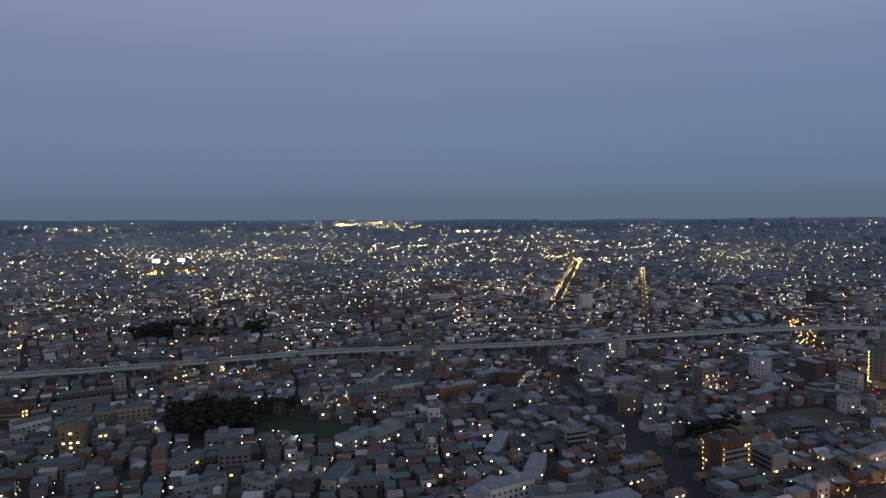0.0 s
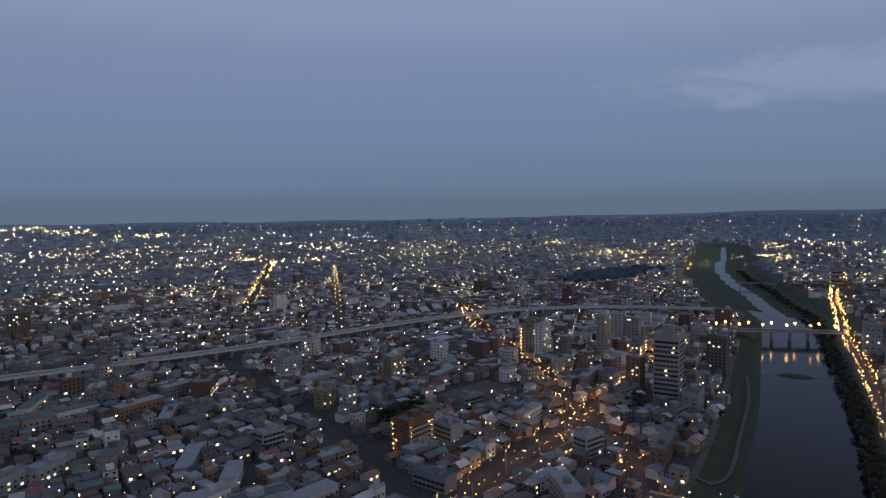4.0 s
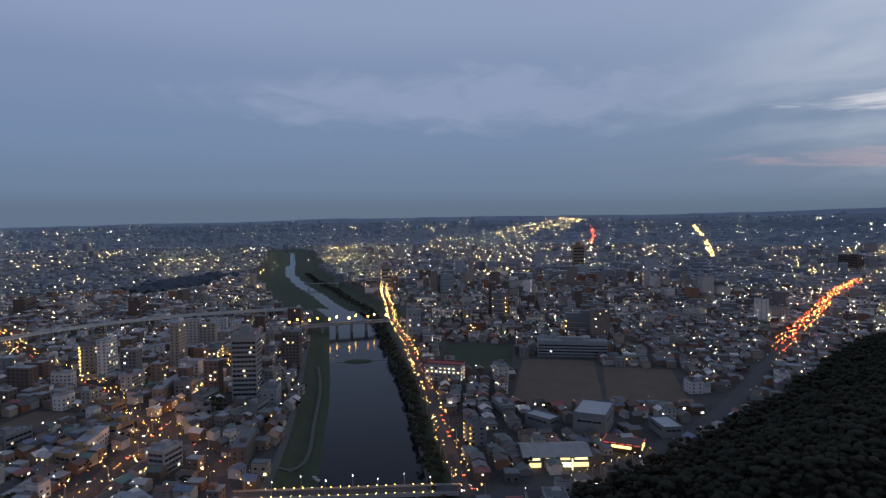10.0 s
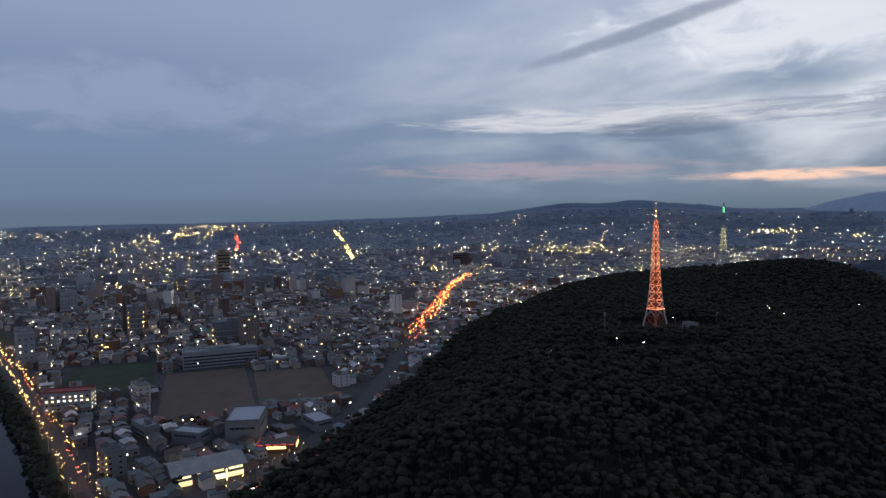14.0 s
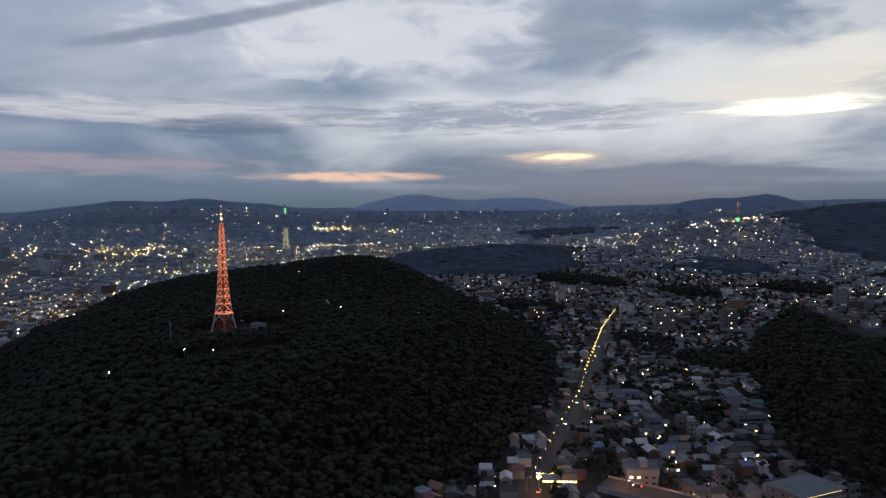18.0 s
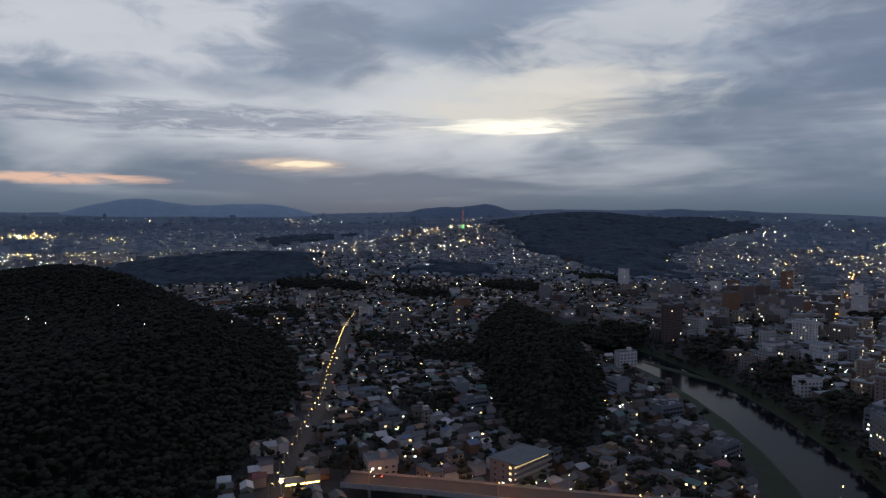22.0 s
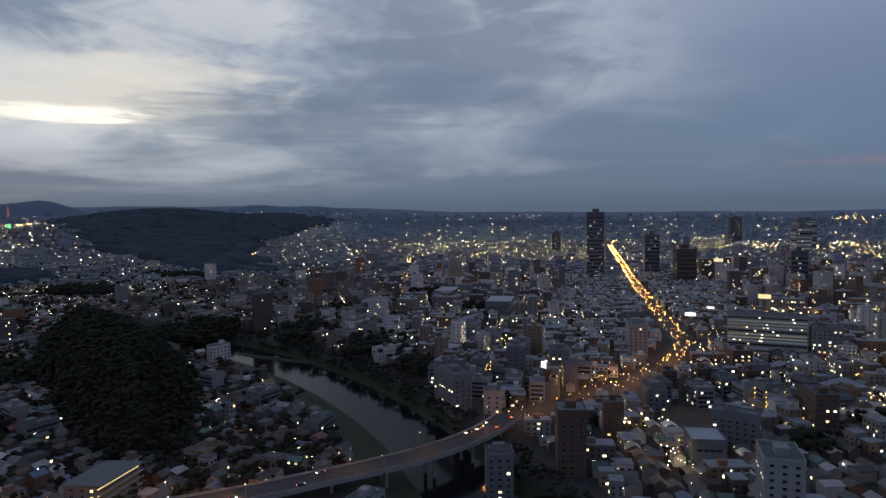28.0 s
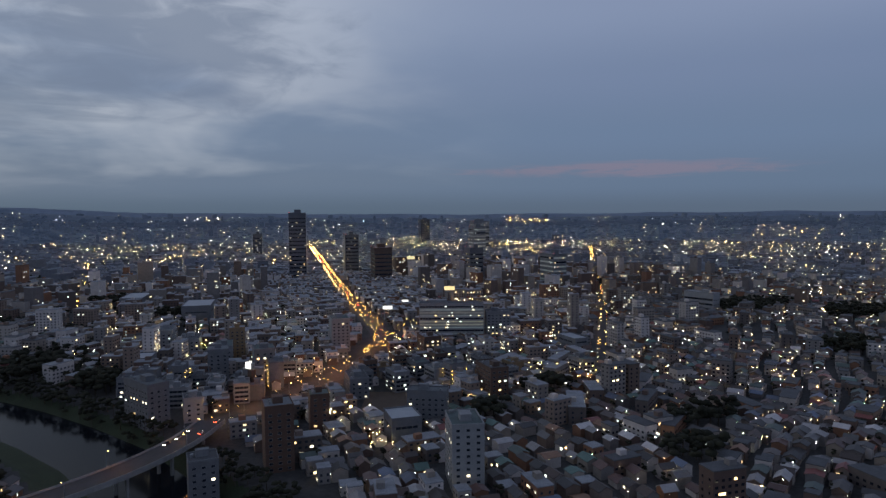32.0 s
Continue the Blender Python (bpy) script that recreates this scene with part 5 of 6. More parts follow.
def band_mesh(w, h, mat):
    key = (round(w, 1), round(h, 1), mat.name)
    if key not in BANDS:
        s = Soup()
        s.box(-w / 2, -0.06, 0, w / 2, 0.0, h, 0)
        n = max(2, int(w / 3))
        for i in range(n + 1):
            u = -w / 2 + w * i / n
            s.box(u - 0.09, -0.14, -0.05, u + 0.09, 0.0, h + 0.05, 1)
        BANDS[key] = s.mesh("window_band", [mat, M_concrete])
    return BANDS[key]


def ledge_mesh(w):
    s = Soup()
    s.box(-w / 2, -1.4, 0, w / 2, 0, 0.18)
    s.box(-w / 2, -1.4, 0.18, w / 2, -1.28, 1.15)
    return s.mesh("balcony_ledge", [M_concrete])


_s = Soup()
_s.gem(0, -0.5, 0, 0.3)
CORRIDOR = _s.mesh("corridor_light", [M_yellow])
_s = Soup()
_s.gem(0, -0.6, 0, 0.5)
CORRIDOR_FAR = _s.mesh("corridor_light", [M_orange])
_s = Soup()
_s.gem(0, 0, 0, 0.9)
BEACON = _s.mesh("warning_light", [M_red_sign])
for row in LANDMARKS:
    building(*row)

# blocks near the camera: a few kinds, repeated
KINDS = []
for k, (w, d, h, st) in enumerate(((17, 11, 14, "pale"), (21, 10, 11, "grey"), (13, 11, 18, "brown"), (24, 10, 9, "grey"), (15, 11, 20, "balcony_lit"), (16, 12, 8, "tan"), (20, 12, 15, "lit"))):
    KINDS.append((w, d, h, st))
made = {}
for i, (x, y, z, a, r) in enumerate(BLOCKS):
    k = rnd.choice((0, 0, 1, 1, 2, 3, 3, 4, 5, 5, 6)) if 165 < math.degrees(math.atan2(x, y)) % 360 < 235 else rnd.choice((1, 3, 3, 5, 5, 0))
    m = Matrix.Translation((x, y, z)) @ Matrix.Rotation(a, 4, "Z")
    flip = (Matrix.Rotation(-a, 3, "Z") @ Vector((-x, -y, 0))).y > 0
    if k not in made:
        w, d, h, st = KINDS[k]
        made[k] = building("apartment_block" if st != "lit" else "office_block", x, y, w, d, h, a + (math.pi if flip else 0), st, "mid-rise blocks of the town")
    else:
        copy_thing(made[k], m @ Matrix.Rotation(math.pi if flip else 0, 4, "Z"))

lb = thing("corridor_block", pose(137, -343, gz(137, -343), 0, 0, 72), "four-storey grey block with open corridors lit yellow", "building")
s = Soup()
s.box(-15, -10, -3, 15, 8, 13.6)
part("wall", s.mesh("corridor_block_wall", [GREY]), lb)
s = Soup()
s.add([(-15.6, -11, 13.6), (16, -11, 13.6), (16, 11.2, 14.6), (-15.6, 11.2, 14.6), (-15.6, -11, 14.1), (16, -11, 14.1), (16, 11.2, 15.1), (-15.6, 11.2, 15.1)], BOXF)
part("roof", s.mesh("corridor_block_roof", [M_flat]), lb, label="pale flat roof tilted slightly")
s = Soup()
s.box(-15, 0, 0, 15, 0.14, 0.5)
GLOW_RAIL = s.mesh("corridor_lamp_row", [M_shop])
s = Soup()
s.box(-15.4, 0, 0, 15.8, 2.6, 0.25)
s.box(-15.4, 2.45, 0.25, 15.8, 2.6, 1.2)
SLAB = s.mesh("corridor_slab", [M_concrete])
for k in range(4):
    part("corridor", SLAB, lb, pose(0, 8, 0.4 + 3.3 * k))
    part("corridor_lights", GLOW_RAIL, lb, pose(0, 8.02, 2.5 + 3.3 * k), "row of yellow corridor lamps")
for k in range(4):
    for u in (-6, 0, 5):
        part("window", WIN_L if u == 5 or (k == 0 and u == 0) else WIN_D, lb, face(30, 20, 1) @ pose(u, 0, 1.4 + 3.3 * k))

# ---- bridges and viaduct ----


def deck_bridge(name, line, half, z, thick, label, pier_step, category="bridge", lamp=0, sound_wall=False):
    ob = thing(name, pose(line[0][0], line[0][1], 0), label, category)
    q = rounded(line, 3)
    ox, oy = line[0]

    def ribbon(o0, o1, z0, z1):
        v, f = [], []
        for i, (x, y) in enumerate(q):
            a, b = q[max(0, i - 1)], q[min(len(q) - 1, i + 1)]
            l = math.hypot(b[0] - a[0], b[1] - a[1])
            nx, ny = -(b[1] - a[1]) / l, (b[0] - a[0]) / l
            for o, zz in ((o0, z0), (o1, z0), (o1, z1), (o0, z1)):
                v.append((x + nx * o - ox, y + ny * o - oy, zz))
            if i:
                k = 4 * i
                f += [(k - 4 + j, k - 4 + (j + 1) % 4, k + (j + 1) % 4, k + j) for j in range(4)]
        f += [(3, 2, 1, 0), tuple(len(v) - 4 + j for j in range(4))]
        return v, f

    part("deck", mesh_from("deck", *ribbon(-half, half, z - thick, z), M_viaduct if sound_wall else M_concrete), ob)
    part("roadway", mesh_from("roadway", *ribbon(-half + 0.7, half - 0.7, z + 0.01, z + 0.06), M_asphalt), ob, label="dark asphalt roadway" if category == "bridge" else "grey ballast track bed")
    for sd in (-1, 1):
        o0, o1 = sorted((sd * half, sd * (half - 0.35)))
        part("parapet", mesh_from("parapet", *ribbon(o0, o1, z + 0.004, z + (1.6 if sound_wall else 1.0)), M_viaduct if sound_wall else M_concrete), ob)
    s = Soup()
    s.box(-half * 0.75, -0.8, 0, half * 0.75, 0.8, 1.2)
    s.box(-half * 0.6, -0.7, -14, -half * 0.6 + 1.4, 0.7, 0)
    s.box(half * 0.6 - 1.4, -0.7, -14, half * 0.6, 0.7, 0)
    pier = s.mesh("pier", [M_concrete])
    for x, y, a in along(line, pier_step, pier_step / 2):
        part("pier", pier, ob, Matrix.Translation((x - ox, y - oy, z - thick - 1.2)) @ Matrix.Rotation(a + math.pi / 2, 4, "Z"))
    return ob


deck_bridge("railway_viaduct", VIADUCT, 5.6, 9.5, 1.2, "long pale concrete railway viaduct on paired piers", 16, "viaduct", sound_wall=True)
deck_bridge("road_bridge", BRIDGE_W, 8.5, 7.5, 1.8, "wide concrete road bridge with cars crossing the river", 30)
deck_bridge("river_bridge", ((250, 258), (260, 242), (282, 205), (305, 168), (313, 154)), 5.5, 1.6, 1.2, "low road bridge over the river with lit railings", 22)
deck_bridge("lamplit_bridge", LAMPLIT, 7, 5.5, 1.4, "concrete bridge with orange lamps over the river", 20)
deck_bridge("footbridge", ((1076, 887), (1116, 825)), 3, 3, 0.8, "slender far bridge over the river", 20)



# ---- street lamps and traffic ----
s = Soup()
s.beam((0, 0, -0.3), (0, 0, 8.2), 0.22)
s.box(-0.3, -0.3, -0.3, 0.3, 0.3, 0.5)
POLE = s.mesh("lamp_pole", [M_steel])
s = Soup()
s.beam((0, 0, 8.1), (1.8, 0, 8.5), 0.14)
ARM = s.mesh("lamp_arm", [M_steel])
s = Soup()
s.box(1.4, -0.32, 8.42, 2.7, 0.32, 8.6)
LHEAD = s.mesh("lamp_head", [M_steel])


def bulb(mat, r):
    s = Soup()
    s.gem(2.05, 0, 8.3, r)
    return s.mesh("lamp_bulb", [mat])


BULB_O, BULB_Y, BULB_W = bulb(M_orange, 0.5), bulb(M_yellow, 0.42), bulb(M_head, 0.5)


def lamp_template(bulb_mesh, label):
    ob = thing("street_lamp", pose(0, 0, -50), label, "street lamp", "street lamps along the roads")
    part("pole", POLE, ob)
    part("arm", ARM, ob)
    part("lamp_head", LHEAD, ob)
    part("bulb", bulb_mesh, ob)
    return ob


LAMPS = {}


def lamp(x, y, z, a, kind):
    m = Matrix.Translation((x, y, z)) @ Matrix.Rotation(a, 4, "Z")
    if kind not in LAMPS:
        LAMPS[kind] = lamp_template({"o": BULB_O, "y": BULB_Y, "w": BULB_W}[kind], {"o": "grey steel street lamp glowing orange", "y": "grey steel street lamp glowing yellow", "w": "grey steel street lamp glowing white"}[kind])
        LAMPS[kind].matrix_basis = m
    else:
        copy_thing(LAMPS[kind], m)


def lamps_on(line, step, off, kind, zf=None, both=True, near=600):
    far = []
    for i, (x, y, a) in enumerate(along(line, step, step / 2)):
        sd = 1 if (i % 2 or not both) else -1
        X, Y = x - math.sin(a) * off * sd, y + math.cos(a) * off * sd
        z = zf if zf is not None else gz(X, Y)
        if math.hypot(X, Y) < near:
            lamp(X, Y, z, a - math.pi / 2 * sd, kind)
        else:
            far.append((X, Y, z + 8))
    return far


glows = {"orange": Soup(), "yellow": Soup(), "red": Soup(), "head": Soup()}
for line, step, off, kind, zf in ((ROAD_ORANGE, 20, 6.5, "o", None), (ROAD_BRIDGE_N, 20, 6, "y", None), (ROAD_EAST, 22, 6.5, "y", None), (BRIDGE_W, 34, 11.2, "o", 7.5), (ROAD_WEST, 24, 5, "o", None),
                                  (ROAD_WEST_B, 22, 8.5, "y", None), (LAMPLIT, 13, 6.4, "o", 5.5), (((258, 245), (306, 166)), 14, 5.0, "w", 1.6), (ROAD_N1, 26, 9, "y", None), (ROAD_N2, 30, 3, "y", None), (ROAD_NW, 60, 4, "y", None), (ROAD_W_RED, 40, 4, "y", None)):
    for X, Y, z in lamps_on(line, step, off, kind, zf):
        glows["orange" if kind == "o" else "yellow"].gem(X, Y, z, (1.5 if zf == 5.5 else 0.42) * (math.hypot(X, Y) / 600) ** 0.75)


for X, Y, z in lamps_on(ROAD_SW[1:], 15, 4.2, "y", None, both=False):
    glows["yellow"].gem(X, Y, z, 0.6)


# cars: body, cabin, wheels, lights
def car_template():
    ob = thing("car", pose(0, 0, 0), "small car driving with its lights on", "car", "cars on the roads")
    s = Soup()
    b, t = [(-2.1, -0.85), (2.1, -0.85), (2.1, 0.85), (-2.1, 0.85)], [(-2.05, -0.8), (1.95, -0.8), (1.95, 0.8), (-2.05, 0.8)]
    s.add([(x, y, 0.3) for x, y in b] + [(x, y, 0.85) for x, y in t], BOXF)
    part("body", s.mesh("car_body", [CARS]), ob)
    s = Soup()
    b, t = [(-1.8, -0.78), (1.0, -0.78), (1.0, 0.78), (-1.8, 0.78)], [(-1.45, -0.62), (0.35, -0.62), (0.35, 0.62), (-1.45, 0.62)]
    s.add([(x, y, 0.85) for x, y in b] + [(x, y, 1.45) for x, y in t], BOXF)
    part("cabin", s.mesh("car_cabin", [M_glass]), ob)
    s = Soup()
    for k in range(8):
        a0, a1 = k / 8 * 6.2832, (k + 1) / 8 * 6.2832
        s.add([(0, 0, 0), (0.32 * math.cos(a0), 0, 0.32 * math.sin(a0)), (0.32 * math.cos(a1), 0, 0.32 * math.sin(a1)), (0, .2, 0), (0.32 * math.cos(a0), .2, 0.32 * math.sin(a0)), (0.32 * math.cos(a1), .2, 0.32 * math.sin(a1))],
              [(0, 1, 2), (5, 4, 3), (1, 4, 5, 2)])
    wh = s.mesh("car_wheel", [TYRE])
    for x in (-1.3, 1.3):
        for y in (-0.9, 0.7):
            part("wheel", wh, ob, pose(x, y, 0.32))
    s = Soup()
    s.box(2.0, -0.2, 0.5, 2.2, 0.2, 0.78)
    hd = s.mesh("car_headlight", [M_head])
    s = Soup()
    s.box(-2.2, -0.2, 0.55, -2.06, 0.2, 0.8)
    tl = s.mesh("car_taillight", [M_tail])
    for y in (-0.58, 0.58):
        part("headlight", hd, ob, pose(0, y, 0))
        part("tail_light", tl, ob, pose(0, y, 0))
    return ob


CAR = None
for line, step, off, zf, dens in ((BRIDGE_W, 11, 4.5, 7.57, 0.55), (ROAD_EAST, 12, 3, None, 0.6), (ROAD_BRIDGE_N, 13, 2.8, None, 0.5), (ROAD_ORANGE, 12, 3, None, 0.5), (ROAD_WEST, 14, 4, None, 0.4), (ROAD_WEST_B, 12, 4, None, 0.5), (ROAD_RED, 9, 4, None, 0.75),
                                  (ROAD_W_RED, 22, 4, None, 0.45), (ROAD_NW, 24, 4, None, 0.45), (ROAD_SW, 24, 2.4, None, 0.3)):
    for x, y, a in along(line, step, 4):
        for sd in (-1, 1):
            if rnd.random() > dens * (0.36 if math.hypot(x, y) < 550 else 1.0):
                continue
            j = rnd.uniform(-4, 4)
            X, Y = x - math.sin(a) * off * sd + math.cos(a) * j, y + math.cos(a) * off * sd + math.sin(a) * j
            z = zf if zf is not None else gz(X, Y) + 0.16
            r = math.hypot(X, Y)
            if r < 245 or (line is ROAD_RED and r < 780):
                continue
            ang = a + (0 if sd < 0 else math.pi)
            if r < 550:
                m = Matrix.Translation((X, Y, z)) @ Matrix.Rotation(ang, 4, "Z")
                if CAR is None:
                    CAR = car_template()
                    CAR.matrix_basis = m
                else:
                    copy_thing(CAR, m)
            # lamps of the car as seen from far: white ahead, red behind
            toward = -(math.cos(ang) * X + math.sin(ang) * Y) > 0
            if r >= 550:
                glows["head" if toward and line is not ROAD_RED else "red"].gem(X, Y, z + 0.8, 0.30 * (r / 550) ** 0.9)
for line, n, key in ((ROAD_FAR_E, 110, "yellow"), (ROAD_FAR_E2, 60, "red"), (((2891, 759), (2359, 625)), 14, "yellow"), (ROAD_RED, 90, "orange"), (ROAD_RED, 150, "red")):
    pts = along(line, sum(math.dist(p, q) for p, q in zip(line, line[1:])) / n)
    for x, y, a in pts:
        if line is ROAD_RED and math.hypot(x, y) < 805:
            continue
        X, Y = x + rnd.uniform(-9, 9), y + rnd.uniform(-9, 9)
        glows[key].gem(X, Y, gz(X, Y) + 8, 0.95 * (math.hypot(X, Y) / 1280) ** 0.7)
for key, mat, label in (("orange", M_orange, "orange lamps along the far avenues"), ("yellow", M_yellow, "yellow lamps along the far roads"), ("red", M_tail, "red tail lights of distant traffic"), ("head", M_head, "white headlights of distant traffic")):
    tagged(new("traffic_lights_far", glows[key].mesh("road_lights", [mat])), label, "lights", kind="stuff")

# small lamps on the railings of the low bridge
rb = bpy.data.objects["river_bridge"]
s = Soup()
s.gem(0, 0, 0, 0.32)
RAIL_LAMP = s.mesh("railing_lamp", [M_yellow])
for x, y, a in along(((258, 245), (282, 205), (306, 166)), 5, 2):
    for o in (-5.3, 5.3):
        part("railing_lamp", RAIL_LAMP, rb, pose(x - math.sin(a) * o - rb.location.x, y + math.cos(a) * o - rb.location.y, 2.9))


# shop fronts and signs glowing along the busy streets
av = {"orange": Soup(), "yellow": Soup()}
for line, step, wide, warm in ((ROAD_WEST, 5.5, 8, 0.5), (ROAD_WEST_B, 5, 11, 0.3), (ROAD_ORANGE, 2.6, 11, 0.75), (ROAD_BRIDGE_N, 5, 10, 0.6), (ROAD_EAST, 3.2, 6.5, 0.3), (ROAD_N1, 8, 9, 0.2), (ROAD_RED, 9, 9, 0.9), (ROAD_W_RED, 14, 4, 0.6), (ROAD_NW, 26, 4, 0.3)):
    for x, y, a in along(line, step):
        r = math.hypot(x, y)
        if r < 255 or (line is ROAD_RED and r < 715):
            continue
        o = rnd.choice((-1, 1)) * rnd.uniform(0.45, 1.0) * wide
        X, Y = x - math.sin(a) * o, y + math.cos(a) * o
        av["orange" if rnd.random() < warm else "yellow"].gem(X, Y, gz(X, Y) + rnd.uniform(1.5, 6), rnd.choice((0.17, 0.24, 0.4)) * (max(r, 385) / 485) ** 0.8)
for key, mat, label in (("orange", M_orange, "orange glowing signs along the busy streets"), ("yellow", M_yellow, "yellow glowing signs along the busy streets")):
    tagged(new("street_signs", av[key].mesh("street_signs", [mat])), label, "signs", kind="stuff")
# pools of sodium light on the busiest stretches
POOLS = [(p, 1100) for p in along(ROAD_ORANGE[1:5], 40, 10)] + [(p, 900) for p in along(ROAD_BRIDGE_N[2:], 50, 10)] + [(p, 2600) for p in along(BRIDGE_W[:4], 26, 12)] + [(p, 1200) for p in along(BRIDGE_W[4:], 45, 20)]
POOLS += [(p, 2600) for p in along(ROAD_WEST[:4], 28, 10)] + [(p, 700) for p in along(ROAD_EAST[4:7], 70, 20)] + [(p, 500) for p in along(ROAD_SW[1:4], 80, 10)]
for (x, y, _), watts in POOLS:
    lp = new("street_lamp_glow", bpy.data.lights.new("street_lamp_glow", "POINT"))
    lp.data.energy, lp.data.color, lp.data.shadow_soft_size = watts, (1.0, 0.36, 0.08), 0.35
    bridge = float(seg_dist(np.array([x]), np.array([y]), BRIDGE_W)[0][0]) < 3
    lp.location = (x, y, 15.5 if bridge else gz(x, y) + 8.0)

# bright shopping streets and stations in the distance: x, y, spread, count, size
cl = Soup()
for x, y, sp, n, r in ((-765, 4324, 249, 26, 3.0), (-495, 4401, 271, 34, 3.0), (-260, 3975, 226, 20, 2.4), (103, 3612, 192, 34, 2.4), (423, 3137, 136, 20, 2.0), (326, 1997, 45, 16, 1.4), (385, 1811, 45, 22, 1.3), (460, 1807, 45, 14, 1.3), (-2022, 3629, 203, 26, 2.4), (-534, 2038, 90, 12, 1.4), (-805, 3556, 339, 30, 2.0),
                       (887, 1861, 147, 26, 1.4), (1349, 1559, 68, 22, 1.3), (1224, 1248, 124, 30, 1.2), (1616, 1175, 79, 30, 1.3), (2160, 1468, 136, 20, 1.6), (1307, 773, 79, 34, 1.1), (2797, 1289, 169, 26, 1.7), (3323, 1283, 192, 36, 2.2), (3781, 1291, 215, 46, 2.6), (4304, 1244, 226, 40, 3.0), (1417, 584, 90, 30, 1.2), (1846, 678, 147, 30, 1.4),
                       (2595, -467, 169, 40, 1.6), (2894, -742, 136, 24, 1.7), (2738, -269, 226, 34, 1.6), (1824, -63, 113, 30, 1.2), (2253, 46, 181, 30, 1.4), (3125, -1816, 147, 30, 2.4), (2780, -1956, 34, 8, 2.8), (2540, -686, 181, 34, 1.6), (1987, -355, 158, 26, 1.3), (-1412, -2589, 124, 26, 1.8), (-1323, -2031, 124, 34, 1.7), (-1535, -1954, 90, 26, 1.7),
                       (-1350, -1584, 79, 28, 1.5), (-1067, -2544, 136, 16, 1.8), (-1070, 1500, 16, 8, 1.4), (-2833, -1652, 181, 26, 1.8), (-2771, -3368, 260, 30, 2.6), (-1653, -1042, 68, 10, 1.3), (-605, -1679, 68, 14, 1.4), (486, -822, 29, 10, 1.0), (1179, -2417, 56, 14, 1.9), (518, -1162, 45, 8, 1.0), (-156, -327, 11, 12, 0.55), (-160, -383, 16, 12, 0.5), (-175, -502, 16, 10, 0.5), (-344, -401, 18, 12, 0.5), (-368, -370, 18, 14, 0.55), (-393, -360, 16, 12, 0.5), (-433, -308, 25, 12, 0.5), (-475, -276, 25, 12, 0.5), (-141, -392, 14, 10, 0.5), (-271, -520, 20, 12, 0.55),
                       (-404, -486, 25, 14, 0.55), (-510, -745, 34, 16, 0.8), (-420, -539, 23, 12, 0.6), (-238, 599, 14, 6, 0.5), (-201, 592, 11, 6, 0.5), (-418, 753, 14, 5, 0.7), (-98, 513, 14, 6, 0.5), (-302, 420, 14, 6, 0.45), (-245, 357, 14, 5, 0.45), (227, 542, 14, 6, 0.5), (323, 466, 14, 10, 0.5), (-77, -919, 16, 5, 0.6), (-135, -646, 14, 8, 0.55), (-134, -607, 11, 6, 0.55), (-79, -782, 20, 8, 0.6)):
    for _ in range(int(n * 1.6)):
        X, Y = x + rnd.gauss(0, sp * 0.55), y + rnd.gauss(0, sp * 0.55)
        cl.gem(X, Y, gz(X, Y) + rnd.uniform(5, 16), r * rnd.choice((0.3, 0.36, 0.5, 0.8)))
tagged(new("shopping_lights", cl.mesh("shopping_lights", [M_cluster])), "bright yellow lights of shopping streets far off", "lights", kind="stuff")

# ---- television towers on the hills ----


